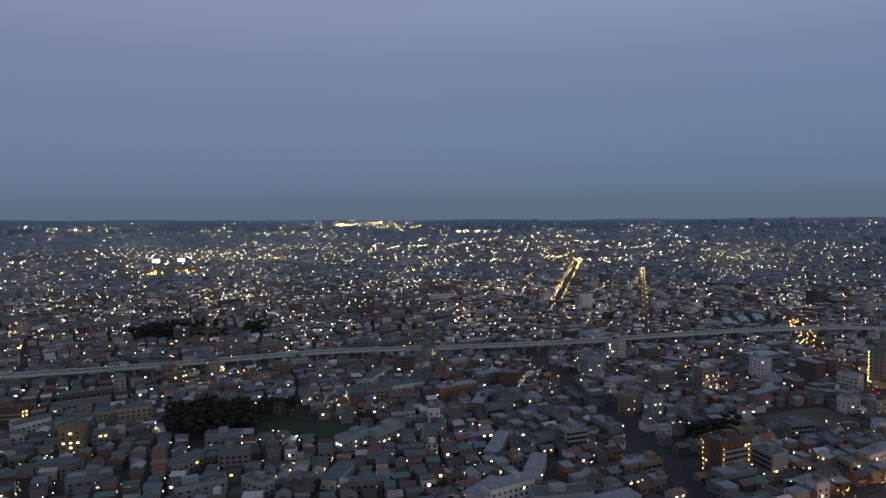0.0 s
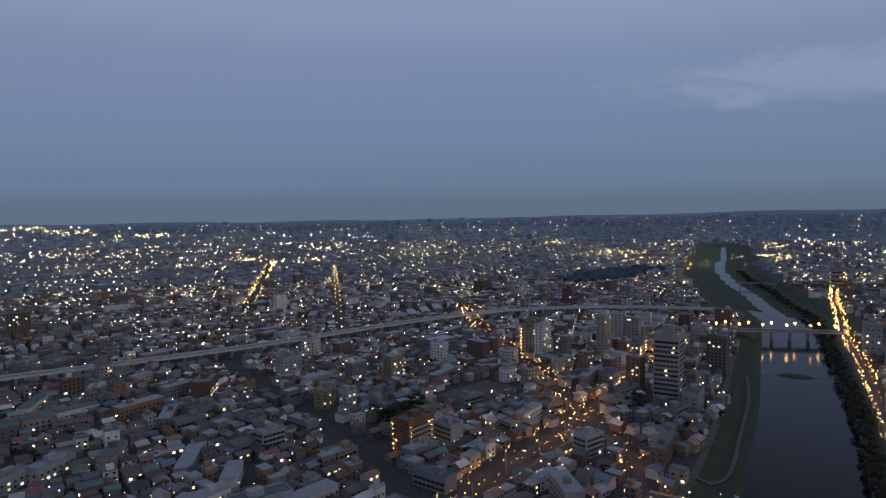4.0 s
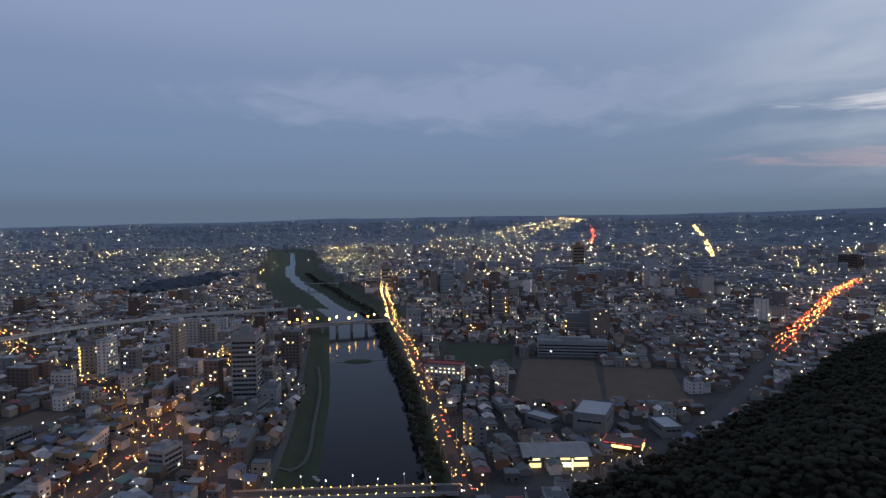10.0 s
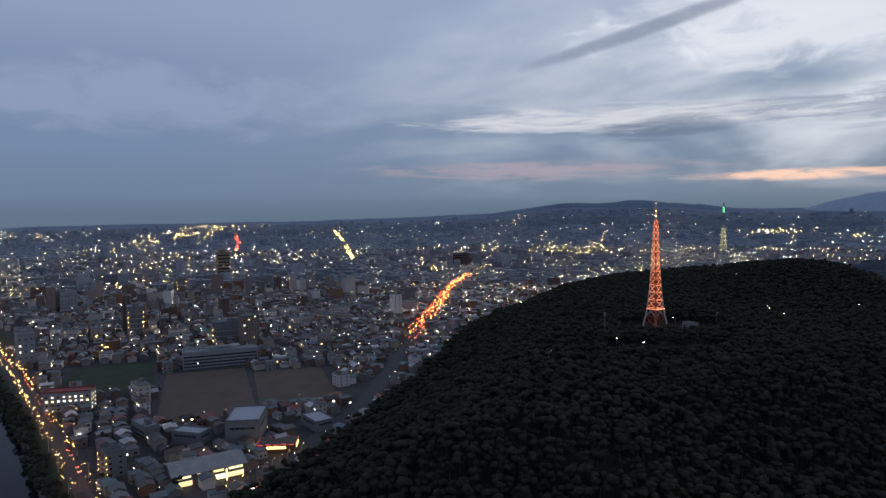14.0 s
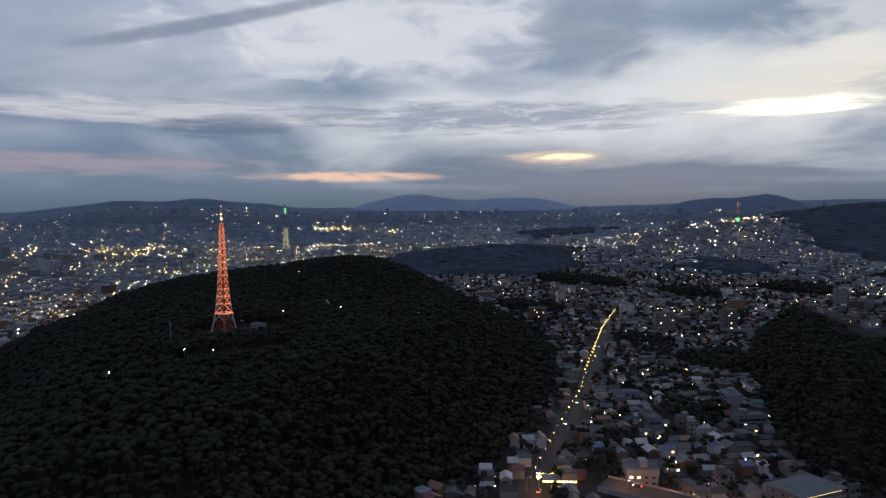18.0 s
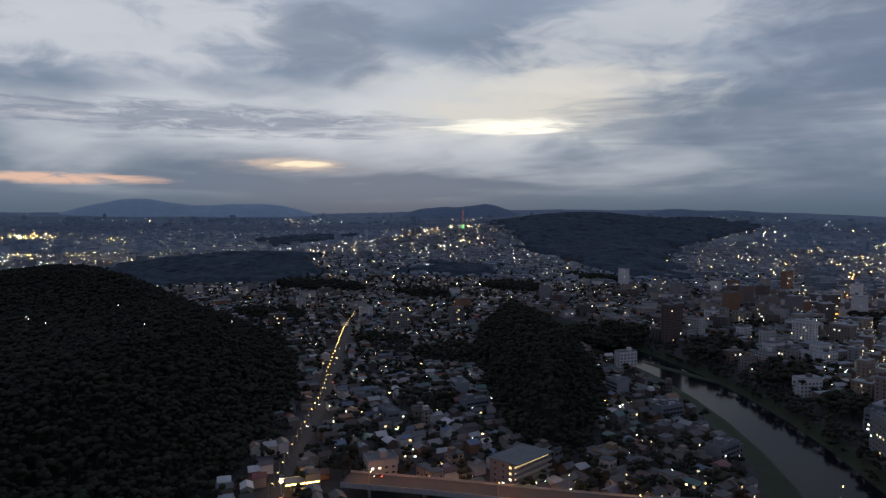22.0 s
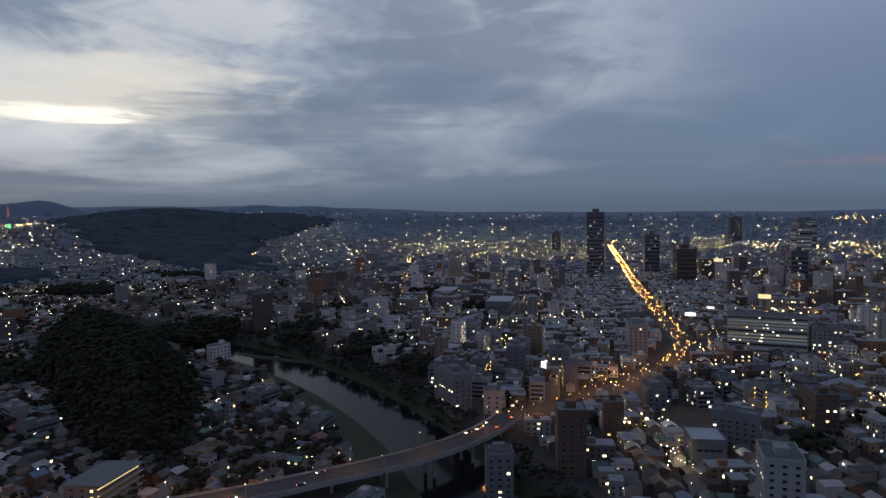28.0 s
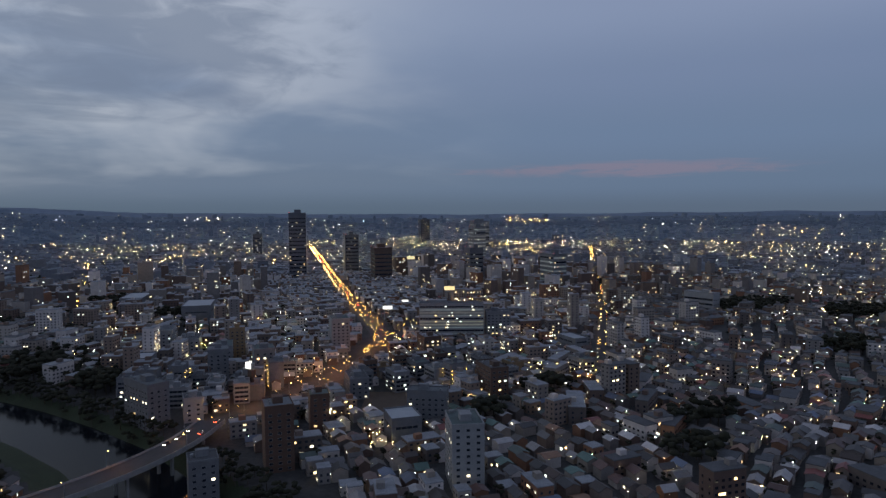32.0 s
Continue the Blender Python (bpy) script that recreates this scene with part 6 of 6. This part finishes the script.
def lattice_tower(x, y, z, h, widths, name_label, lit_from, lit_to, tube, paint, bays, strings=1.0):
    """Four tapering legs, rings, crossed braces, mast and light tubes. widths: share of height, half width."""
    ob = thing("television_tower", pose(x, y, z, 0, 0, 28), name_label, "tower", "television towers")
    hs, ws = [a for a, _ in widths], [b for _, b in widths]
    levels = [((k / bays) ** 0.85) * 0.86 for k in range(bays + 1)]
    half = [float(np.interp(l, hs, ws)) for l in levels]
    cs = ((-1, -1), (1, -1), (1, 1), (-1, 1))
    for cx, cy in cs:
        s = Soup()
        for k in range(bays):
            s.beam((cx * half[k], cy * half[k], levels[k] * h), (cx * half[k + 1], cy * half[k + 1], levels[k + 1] * h), max(0.35, 1.3 * (1 - levels[k])))
        part("leg", s.mesh("tower_leg", [paint]), ob)
    for k in range(bays):
        s, g = Soup(), Soup()
        for i in range(4):
            (ax, ay), (bx, by) = cs[i], cs[(i + 1) % 4]
            A0, B0 = Vector((ax * half[k], ay * half[k], levels[k] * h)), Vector((bx * half[k], by * half[k], levels[k] * h))
            A1, B1 = Vector((ax * half[k + 1], ay * half[k + 1], levels[k + 1] * h)), Vector((bx * half[k + 1], by * half[k + 1], levels[k + 1] * h))
            for p, q in ((A0, B1), (B0, A1)):
                s.beam(p, q, 0.32)
                if lit_from <= levels[k] <= lit_to:
                    o = Vector(((p + q) / 2).to_2d().to_3d()).normalized() * 0.3
                    g.beam(p + o, q + o, 0.2)
            s.beam(A1, B1, 0.3)
            if lit_from <= levels[k] <= lit_to:
                g.beam(A1 * 1.0 + Vector((0, 0, 0.3)), B1 + Vector((0, 0, 0.3)), 0.34)
        br = part("bracing", s.mesh("tower_bracing", [paint]), ob)
        if g.v and (k % 7 not in (4,) or strings >= 1):
            part("light_string", g.mesh("tower_light_string", [tube]), br)
    s = Soup()
    top = 0.86 * h
    s.beam((0, 0, top - 3), (0, 0, h), half[-1] * 1.1)
    for k in range(4):
        zz = top + (h - top) * (0.15 + 0.2 * k)
        s.box(-1.4, -0.25, zz, 1.4, 0.25, zz + 1.5)
        s.box(-0.25, -1.4, zz, 0.25, 1.4, zz + 1.5)
    part("antenna_mast", s.mesh("antenna_mast", [paint]), ob)
    s = Soup()
    for k in range(2):
        zz = h * (0.4 + 0.3 * k)
        w = float(np.interp(zz / h, hs, ws)) + 0.8
        s.box(-w, -w, zz, w, w, zz + 0.4)
    part("platform", s.mesh("tower_platform", [paint]), ob)
    s = Soup()
    for cx, cy in cs:
        s.box(cx * ws[0] - 1.4, cy * ws[0] - 1.4, -4, cx * ws[0] + 1.4, cy * ws[0] + 1.4, 0.6)
    part("footing", s.mesh("tower_footing", [M_concrete]), ob)
    part("beacon", BEACON, ob, pose(0, 0, h + 0.6))
    return ob


tv1z = gz(606, -230)
t1 = lattice_tower(606, -230, tv1z, 159 - tv1z, ((0, 8), (0.14, 5.2), (0.35, 3.5), (0.56, 2.4), (0.8, 1.7), (0.86, 1.1)), "tall lattice television tower strung with orange lights", 0.12, 0.9, M_tube, PAINT_RW, 15)
g = Soup()
g.beam((0, 0, 101), (0, 0, 104), 1.0)
for i in range(4):
    a0, a1 = i * math.pi / 2 + math.pi / 4, (i + 1) * math.pi / 2 + math.pi / 4
    g.beam((8.2 * math.cos(a0), 8.2 * math.sin(a0), 17.4), (8.2 * math.cos(a1), 8.2 * math.sin(a1), 17.4), 0.7)
part("light_ring", g.mesh("tower_light_ring", [M_tube]), t1)
g = Soup()
for k, share in enumerate((0.90, 0.94)):
    g.gem(0, 0, (159 - tv1z) * share, 1.5)
part("mast_light", g.mesh("tower_mast_light", [M_orange]), t1, label="orange lamps on the mast")
g = Soup()
g.gem(0, 0, 159 - tv1z, 1.1)
part("top_light", g.mesh("tower_top_light", [M_white_sign]), t1, label="white lamp on the mast top")
tv2z = gz(1014, -495)
t2 = lattice_tower(1014, -495, tv2z, 166 - tv2z, ((0, 8.5), (0.14, 5.6), (0.35, 3.8), (0.56, 2.5), (0.8, 1.6), (0.86, 1.1)), "grey lattice television tower with dim green and yellow lights", 0.3, 0.62, M_pale_tube, M_steel, 13)
g = Soup()
g.beam((0, 0, 92), (0, 0, 102), 2.2)
part("green_light", g.mesh("tower_green_light", [M_green]), t2)
tv3z = gz(1130, -2293)
t3 = lattice_tower(1130, -2293, tv3z, 188 - tv3z, ((0, 9), (0.14, 7.0), (0.35, 5.0), (0.56, 3.6), (0.8, 2.4), (0.86, 1.6)), "distant television tower lit orange above green", 0.42, 0.9, M_tube, M_steel, 8)
g = Soup()
hh = 188 - tv3z
g.box(-5.5, -5.5, hh * 0.16, 5.5, 5.5, hh * 0.3)
part("green_light", g.mesh("tower_green_base", [M_green]), t3)

ms = thing("radio_mast", pose(545, -163, gz(545, -163), 0, 0, 30), "pale slender radio mast with a round head", "mast")
s = Soup()
s.beam((0, 0, -1), (0, 0, 22), 0.6)
part("pole", s.mesh("mast_pole", [GREY]), ms)
s = Soup()
s.box(-0.8, -0.8, 22, 0.8, 0.8, 24)
part("head", s.mesh("mast_head", [GREY]), ms)
# service huts and lamps round the towers
for x, y, w, d, h, lb in ((597, -260, 12, 8, 5, "low pale service building under the tower"), (991, -495, 24, 10, 9, "pale transmitter building with lit windows"), (1041, -501, 16, 10, 7, "pale transmitter building with lit windows")):
    ob = thing("service_building", pose(x, y, gz(x, y), 0, 0, 25), lb, "building")
    s = Soup()
    s.box(-w / 2, -d / 2, -2, w / 2, d / 2, h)
    part("wall", s.mesh("hut_wall", [PALE]), ob)
    s = Soup()
    s.box(-w / 2 - .3, -d / 2 - .3, h, w / 2 + .3, d / 2 + .3, h + .4)
    part("roof", s.mesh("hut_roof", [M_flat]), ob)
    for u in (-0.3, 0.0, 0.3):
        for sd in (2, 3):
            part("window", WIN_D if h < 6 else WIN_L, ob, face(w, d, sd) @ pose(u * (w if sd == 2 else d), 0, h - 3))
for x, y in ((485, -154), (442, -93), (619, -351), (576, -237), (629, -248), (470, -169), (636, -356), (601, -287), (503, -380), (588, -346), (848, -430), (618, -441), (560, -538), (978, -492), (993, -478)):
    lamp(x, y, gz(x, y) + 5, rnd.uniform(0, 6), "w")

for x, y, a in along(((345, 102), (366, 93), (393, 79), (410, 70)), 7):
    lamp(x, y, gz(x, y) - 1.5, a, "y")

# ---- pitches, grass and river details ----
for x, y, hl, hw, a in FIELD_LIST:
    green = (x, y) in ((624, 284), (-95, 468))
    v = [(-hl, -hw, 0.10), (hl, -hw, 0.10), (hl, hw, 0.10), (-hl, hw, 0.10), (-hl, -hw, -1), (hl, -hw, -1), (hl, hw, -1), (-hl, hw, -1)]
    ob = new("sports_ground", mesh_from("sports_ground", v, [(0, 1, 2, 3), (4, 5, 1, 0), (5, 6, 2, 1), (6, 7, 3, 2), (7, 4, 0, 3)], M_grass if green else M_soil))
    ob.matrix_basis = Matrix.Translation((x, y, gz(x, y))) @ Matrix.Rotation(a, 4, "Z")
    tagged(ob, "green grass pitch beside the school" if green else "bare brown earth sports ground", "sports ground", kind="structure")
tagged(strip(((290, 265), (320, 265), (383, 308), (462, 364), (526, 417)), 1.3, 1.3, 0.6, "bank_path", M_gravel), "pale footpath on the grassy river bank", "path", kind="structure")
tagged(strip(((262, 248), (309, 277), (414, 351), (638, 520)), 2.4, 2.4, 0.35, "embankment_road", M_gravel), "pale embankment road above the river", "road", kind="structure")
tagged(strip(((312, 170), (358, 201), (451, 264), (632, 395)), 1.6, 1.6, 0.35, "embankment_path", M_gravel), "pale embankment path beside the river", "path", kind="structure")


def mound(name, x, y, rx, ry, a, top, label):
    v, f = [(0, 0, top)], []
    n = 20
    for lev, zz in ((0.6, top * 0.8), (1.0, -1.2)):
        for k in range(n):
            t = k / n * 2 * math.pi
            q = lev * (1 + 0.18 * noise.noise(Vector((math.cos(t) * 1.4 + x, math.sin(t) * 1.4, y))))
            v.append((rx * q * math.cos(t), ry * q * math.sin(t), zz))
    f = [(0, 1 + k, 1 + (k + 1) % n) for k in range(n)] + [(1 + k, 1 + n + k, 1 + n + (k + 1) % n, 1 + (k + 1) % n) for k in range(n)]
    ob = new(name, mesh_from(name, v, f, M_grass))
    ob.matrix_basis = Matrix.Translation((x, y, -6.3)) @ Matrix.Rotation(a, 4, "Z")
    tagged(ob, label, "sandbar", kind="structure")


mound("river_island", 569, 398, 13, 21, 0.57, 1.0, "small weedy island in the river")
mound("sandbar", 97, -682, 7, 75, 0.95, 0.9, "long grassy sandbar in the river")
ob = thing("weir", pose(570, 399, -6.3, 0, 0, 39), "low pale weir across the river", "weir")
s = Soup()
s.box(-0.8, -32, -1.5, 0.8, 32, 0.35)
part("sill", s.mesh("weir_sill", [M_concrete]), ob)
ob = thing("moored_boat", pose(302, 245, -6.2, 0, 0, 84), "small white boat moored at the river bank", "boat")
s = Soup()
s.add([(-5, -0.9, 0), (4, -0.9, 0), (6, 0, 0), (4, 0.9, 0), (-5, 0.9, 0), (-5, -1.2, 1), (4, -1.2, 1), (6.6, 0, 1.1), (4, 1.2, 1), (-5, 1.2, 1)], [(4, 3, 2, 1, 0), (0, 1, 6, 5), (1, 2, 7, 6), (2, 3, 8, 7), (3, 4, 9, 8), (4, 0, 5, 9), (5, 6, 7, 8, 9)])
part("hull", s.mesh("hull", [WHITE_ROOF]), ob)
s = Soup()
s.box(-3, -0.7, 1, 0, 0.7, 2.2)
part("cabin", s.mesh("boat_cabin", [WHITE_ROOF]), ob)

# ---- lit shops by the hill ----
sh = thing("supermarket", pose(380, 122, 0, 0, 0, 120), "supermarket with a grey pitched roof and glowing shop front", "shop")
wv, wf, rv, rf = house_vf(40, 24, 7, 3.2, 1.0)
part("wall", mesh_from("shop_wall", wv, wf, GREY), sh)
part("roof", mesh_from("shop_roof", rv, rf, M_concrete), sh)
for i, (u, w) in enumerate(((-14, 8), (-4.5, 7), (4.5, 7), (14, 9))):
    for sd in (0, 2):
        s = Soup()
        s.box(-w / 2 + 0.6, -0.3, 0.5, w / 2 - 0.6, 0, 1.7)
        part("sign_panel", s.mesh("sign_panel", [M_shop]), sh, face(40, 24, sd) @ pose(u, 0, 4.4), "glowing yellow-white sign panel")
        s = Soup()
        s.box(-w / 2, -0.2, 0, w / 2, 0, 2.6)
        part("shop_window", s.mesh("shop_window", [M_window_ob]), sh, face(40, 24, sd) @ pose(u, 0, 0.6))
s = Soup()
s.box(-20, -15.5, 3.3, 20, -12, 3.6)
part("awning", s.mesh("shop_awning", [M_steel]), sh)
lotp = tagged(strip(((353, 136), (351, 104), (384, 73)), 12, 8, 0.14, "car_park", M_asphalt), "asphalt car park before the supermarket", "car park", kind="structure")
py = thing("sign_pylon", pose(359, 104, 0, 0, 0, 20), "tall glowing yellow sign pylon in the car park", "sign")
s = Soup()
s.beam((0, 0, 0), (0, 0, 9), 0.5)
part("post", s.mesh("pylon_post", [M_steel]), py)
s = Soup()
s.box(-1.2, -0.4, 5, 1.2, 0.4, 11)
part("panel", s.mesh("pylon_panel", [M_shop]), py)
gm = thing("amusement_hall", pose(419, 88, 0, 0, 0, 92), "low hall outlined with red and yellow lights", "shop")
s = Soup()
s.box(-12, -8, -1, 12, 8, 6)
part("wall", s.mesh("hall_wall", [BRICK]), gm)
for sd, span in ((0, 24), (1, 16), (2, 24), (3, 16)):
    s = Soup()
    for k in range(5):
        u = -span / 2 + (k + 0.5) * span / 5
        s.box(u - span * 0.07, -0.3, 0.3 * (k % 2), u + span * 0.07, 0, 0.5 + 0.3 * (k % 2))
    part("light_strip", s.mesh("red_light_strip", [M_red_sign]), gm, face(24, 16, sd) @ pose(0, 0, 5.4))
    s = Soup()
    s.box(-span / 4, -0.5, 0, span / 4, 0, 1.5)
    part("sign_panel", s.mesh("hall_sign_panel", [M_stand]), gm, face(24, 16, sd) @ pose(0, 0, 3.2))
for i, (x, y, a) in enumerate(along(((355, 90), (391, 64), (421, 48)), 3.2)):
    for k in range(2):
        X, Y = x + (k - 0.5) * 6, y + rnd.uniform(-0.4, 0.4)
        if rnd.random() < 0.75:
            copy_thing(CAR, Matrix.Translation((X, Y, gz(X, Y) + 0.2)) @ Matrix.Rotation(0.5 + rnd.choice((0, math.pi)), 4, "Z"))
gs = thing("petrol_station", pose(238, -274, gz(238, -274), 0, 0, 47), "petrol station with a bright yellow-lit canopy", "petrol station")
s = Soup()
s.box(-9, -5, 4.8, 9, 5, 5.6)
part("canopy", s.mesh("canopy", [PALE]), gs)
for x in (-6, 6):
    s = Soup()
    s.box(x - .3, -.3, -1, x + .3, .3, 4.8)
    part("post", s.mesh("canopy_post", [M_steel]), gs)
s = Soup()
s.box(-9.1, -5.3, 4.9, 9.1, -5.02, 5.5)
s.box(-9.1, 5.02, 4.9, 9.1, 5.3, 5.5)
part("canopy_light", s.mesh("canopy_light", [M_yellow]), gs)
s = Soup()
s.box(-5, 6, -1, 5, 11, 3.4)
part("kiosk", s.mesh("kiosk", [PALE]), gs)
s = Soup()
s.box(-3.4, 5.8, 0.6, 3.4, 5.98, 2.6)
part("kiosk_window", s.mesh("kiosk_window", [M_shop]), gs)
py = thing("sign_pylon", pose(240, -260, gz(240, -260), 0, 0, 38), "tall round orange sign on a post", "sign")
s = Soup()
s.beam((0, 0, -1), (0, 0, 8), 0.4)
part("post", s.mesh("post", [M_steel]), py)
s = Soup()
s.gem(0, 0, 9, 1.5)
part("globe", s.mesh("sign_globe", [M_orange]), py)

# illuminated roof sign and screens in the west
sg = thing("illuminated_sign_tower", pose(-130, -488, gz(-130, -488), 0, 0, 114), "slim dark building topped by a glowing white sign", "building")
s = Soup()
s.box(-4, -4, -2, 4, 4, 20)
part("wall", s.mesh("sign_tower_wall", [BRICK]), sg)
s = Soup()
s.box(-3.8, -3.8, 20, 3.8, 3.8, 20.6)
part("roof", s.mesh("sign_tower_roof", [M_flat]), sg)
for sd in (0, 3):
    for u in (-1.6, 1.6):
        s = Soup()
        s.box(-1.2, -0.3, 0, 1.2, 0, 4.4)
        part("sign_panel", s.mesh("white_sign_panel", [M_white_sign]), sg, face(7, 7, sd) @ pose(u, 0, 20.8))
for x, y, z, w, h, lb in ((-375, -731, 14, 12, 4, "glowing white oval roof sign"), (-431, -785, 13, 9, 2.4, "glowing white roof sign"), (-476, -742, 30, 14, 5, "glowing warm roof sign"), (-657, -1156, 40, 16, 6, "glowing yellow roof sign")):
    ob = thing("roof_sign", pose(x, y, z, 0, 0, 145), lb, "sign")
    s = Soup()
    s.box(-w / 2, -0.4, 0, w / 2, 0.4, h)
    part("panel", s.mesh("roof_sign_panel", [M_white_sign if "white" in lb else M_shop]), ob)
    s = Soup()
    s.beam((-w / 3, 0, -z), (-w / 3, 0, 0), 0.8)
    s.beam((w / 3, 0, -z), (w / 3, 0, 0), 0.8)
    part("post", s.mesh("roof_sign_post", [M_steel]), ob)

# stadium to the north
st = thing("stadium", pose(-666, 1602, gz(-666, 1602), 0, 0, 24), "floodlit stadium with a glowing yellow stand", "stadium")
s = Soup()
for k in range(5):
    s.box(-62 + 0, 20 + k * 5, 0, 62, 25 + k * 5, 3 + k * 3)
part("stand", s.mesh("stand", [TAN]), st)
s = Soup()
s.box(-60, -26, 0.2, 60, 20, 0.5)
part("pitch", s.mesh("pitch", [M_grass]), st)
s = Soup()
for k in range(14):
    s.box(-56 + 8 * k, 19.0, 2, -51 + 8 * k, 19.7, 6 + 3 * (k % 3))
part("stand_lighting", s.mesh("stand_lighting", [M_stand]), st)
for u in (-34, 24):
    s = Soup()
    s.beam((u, 46, 0), (u, 46, 34), 1.6)
    fl = part("floodlight_mast", s.mesh("floodlight_mast", [M_steel]), st)
    s = Soup()
    for k in range(8):
        s.gem(u - 6 + 4 * (k % 4), 45, 33 + 4 * (k // 4), 1.9)
    part("floodlight", s.mesh("floodlight", [M_flood]), fl)

# three long sheds beyond the viaduct
for k in range(3):
    x, y = 379 + k * 27, 866 + k * 14
    ob = thing("long_shed", pose(x, y, 0, 0, 0, 72), "long low shed with a white metal roof", "shed", "long sheds")
    wv, wf, rv, rf = house_vf(46, 11, 5, 1.6, 0.6)
    part("wall", mesh_from("shed_wall", wv, wf, GREY), ob)
    part("roof", mesh_from("shed_roof", rv, rf, WHITE_ROOF), ob)

# ---- single trees on the near river bank ----


def tree_template(k):
    q = random.Random(70 + k)
    h = q.uniform(6.5, 9)
    ob = thing("tree", pose(0, 0, 0), "dark leafy tree on the river bank", "tree", "trees on the river bank")
    s = Soup()
    for i in range(5):
        z0, z1 = i * h * 0.13 - 0.4, (i + 1) * h * 0.13 - 0.4
        s.beam((0.06 * i, 0, z0), (0.06 * (i + 1), 0, z1), 0.42 - 0.06 * i)
    for i in range(4):
        a = i * 1.6 + q.uniform(-0.3, 0.3)
        s.beam((0.2, 0, h * 0.4), (0.2 + math.cos(a) * h * 0.22, math.sin(a) * h * 0.22, h * q.uniform(0.55, 0.7)), 0.14)
    part("trunk", s.mesh("tree_trunk", [M_bark]), ob)
    s = Soup()
    leaf_clump(s, 0, 0, h * 0.72, h * 0.26, h * 0.26, 0)
    for i in range(9):
        a, e = i * 0.7 + q.uniform(-0.2, 0.2), q.uniform(0.42, 0.85)
        rr = h * (0.30 - 0.16 * abs(e - 0.55) / 0.3) * q.uniform(0.7, 1.1)
        leaf_clump(s, math.cos(a) * rr, math.sin(a) * rr, h * e, h * 0.15, h * 0.13, 0)
    part("crown", s.mesh("tree_crown", [M_leaf]), ob)
    return ob


near_bank = [b for b in bank if b[1] > 0 and math.hypot(b[0], b[1]) < 600]
TREES = [tree_template(k) for k in range(4)]
for i, (x, y, z) in enumerate(near_bank):
    m = Matrix.Translation((x, y, z)) @ Matrix.Rotation(rnd.uniform(0, 6.28), 4, "Z")
    if i < 4:
        TREES[i].matrix_basis = m
    else:
        copy_thing(TREES[i % 4], m)
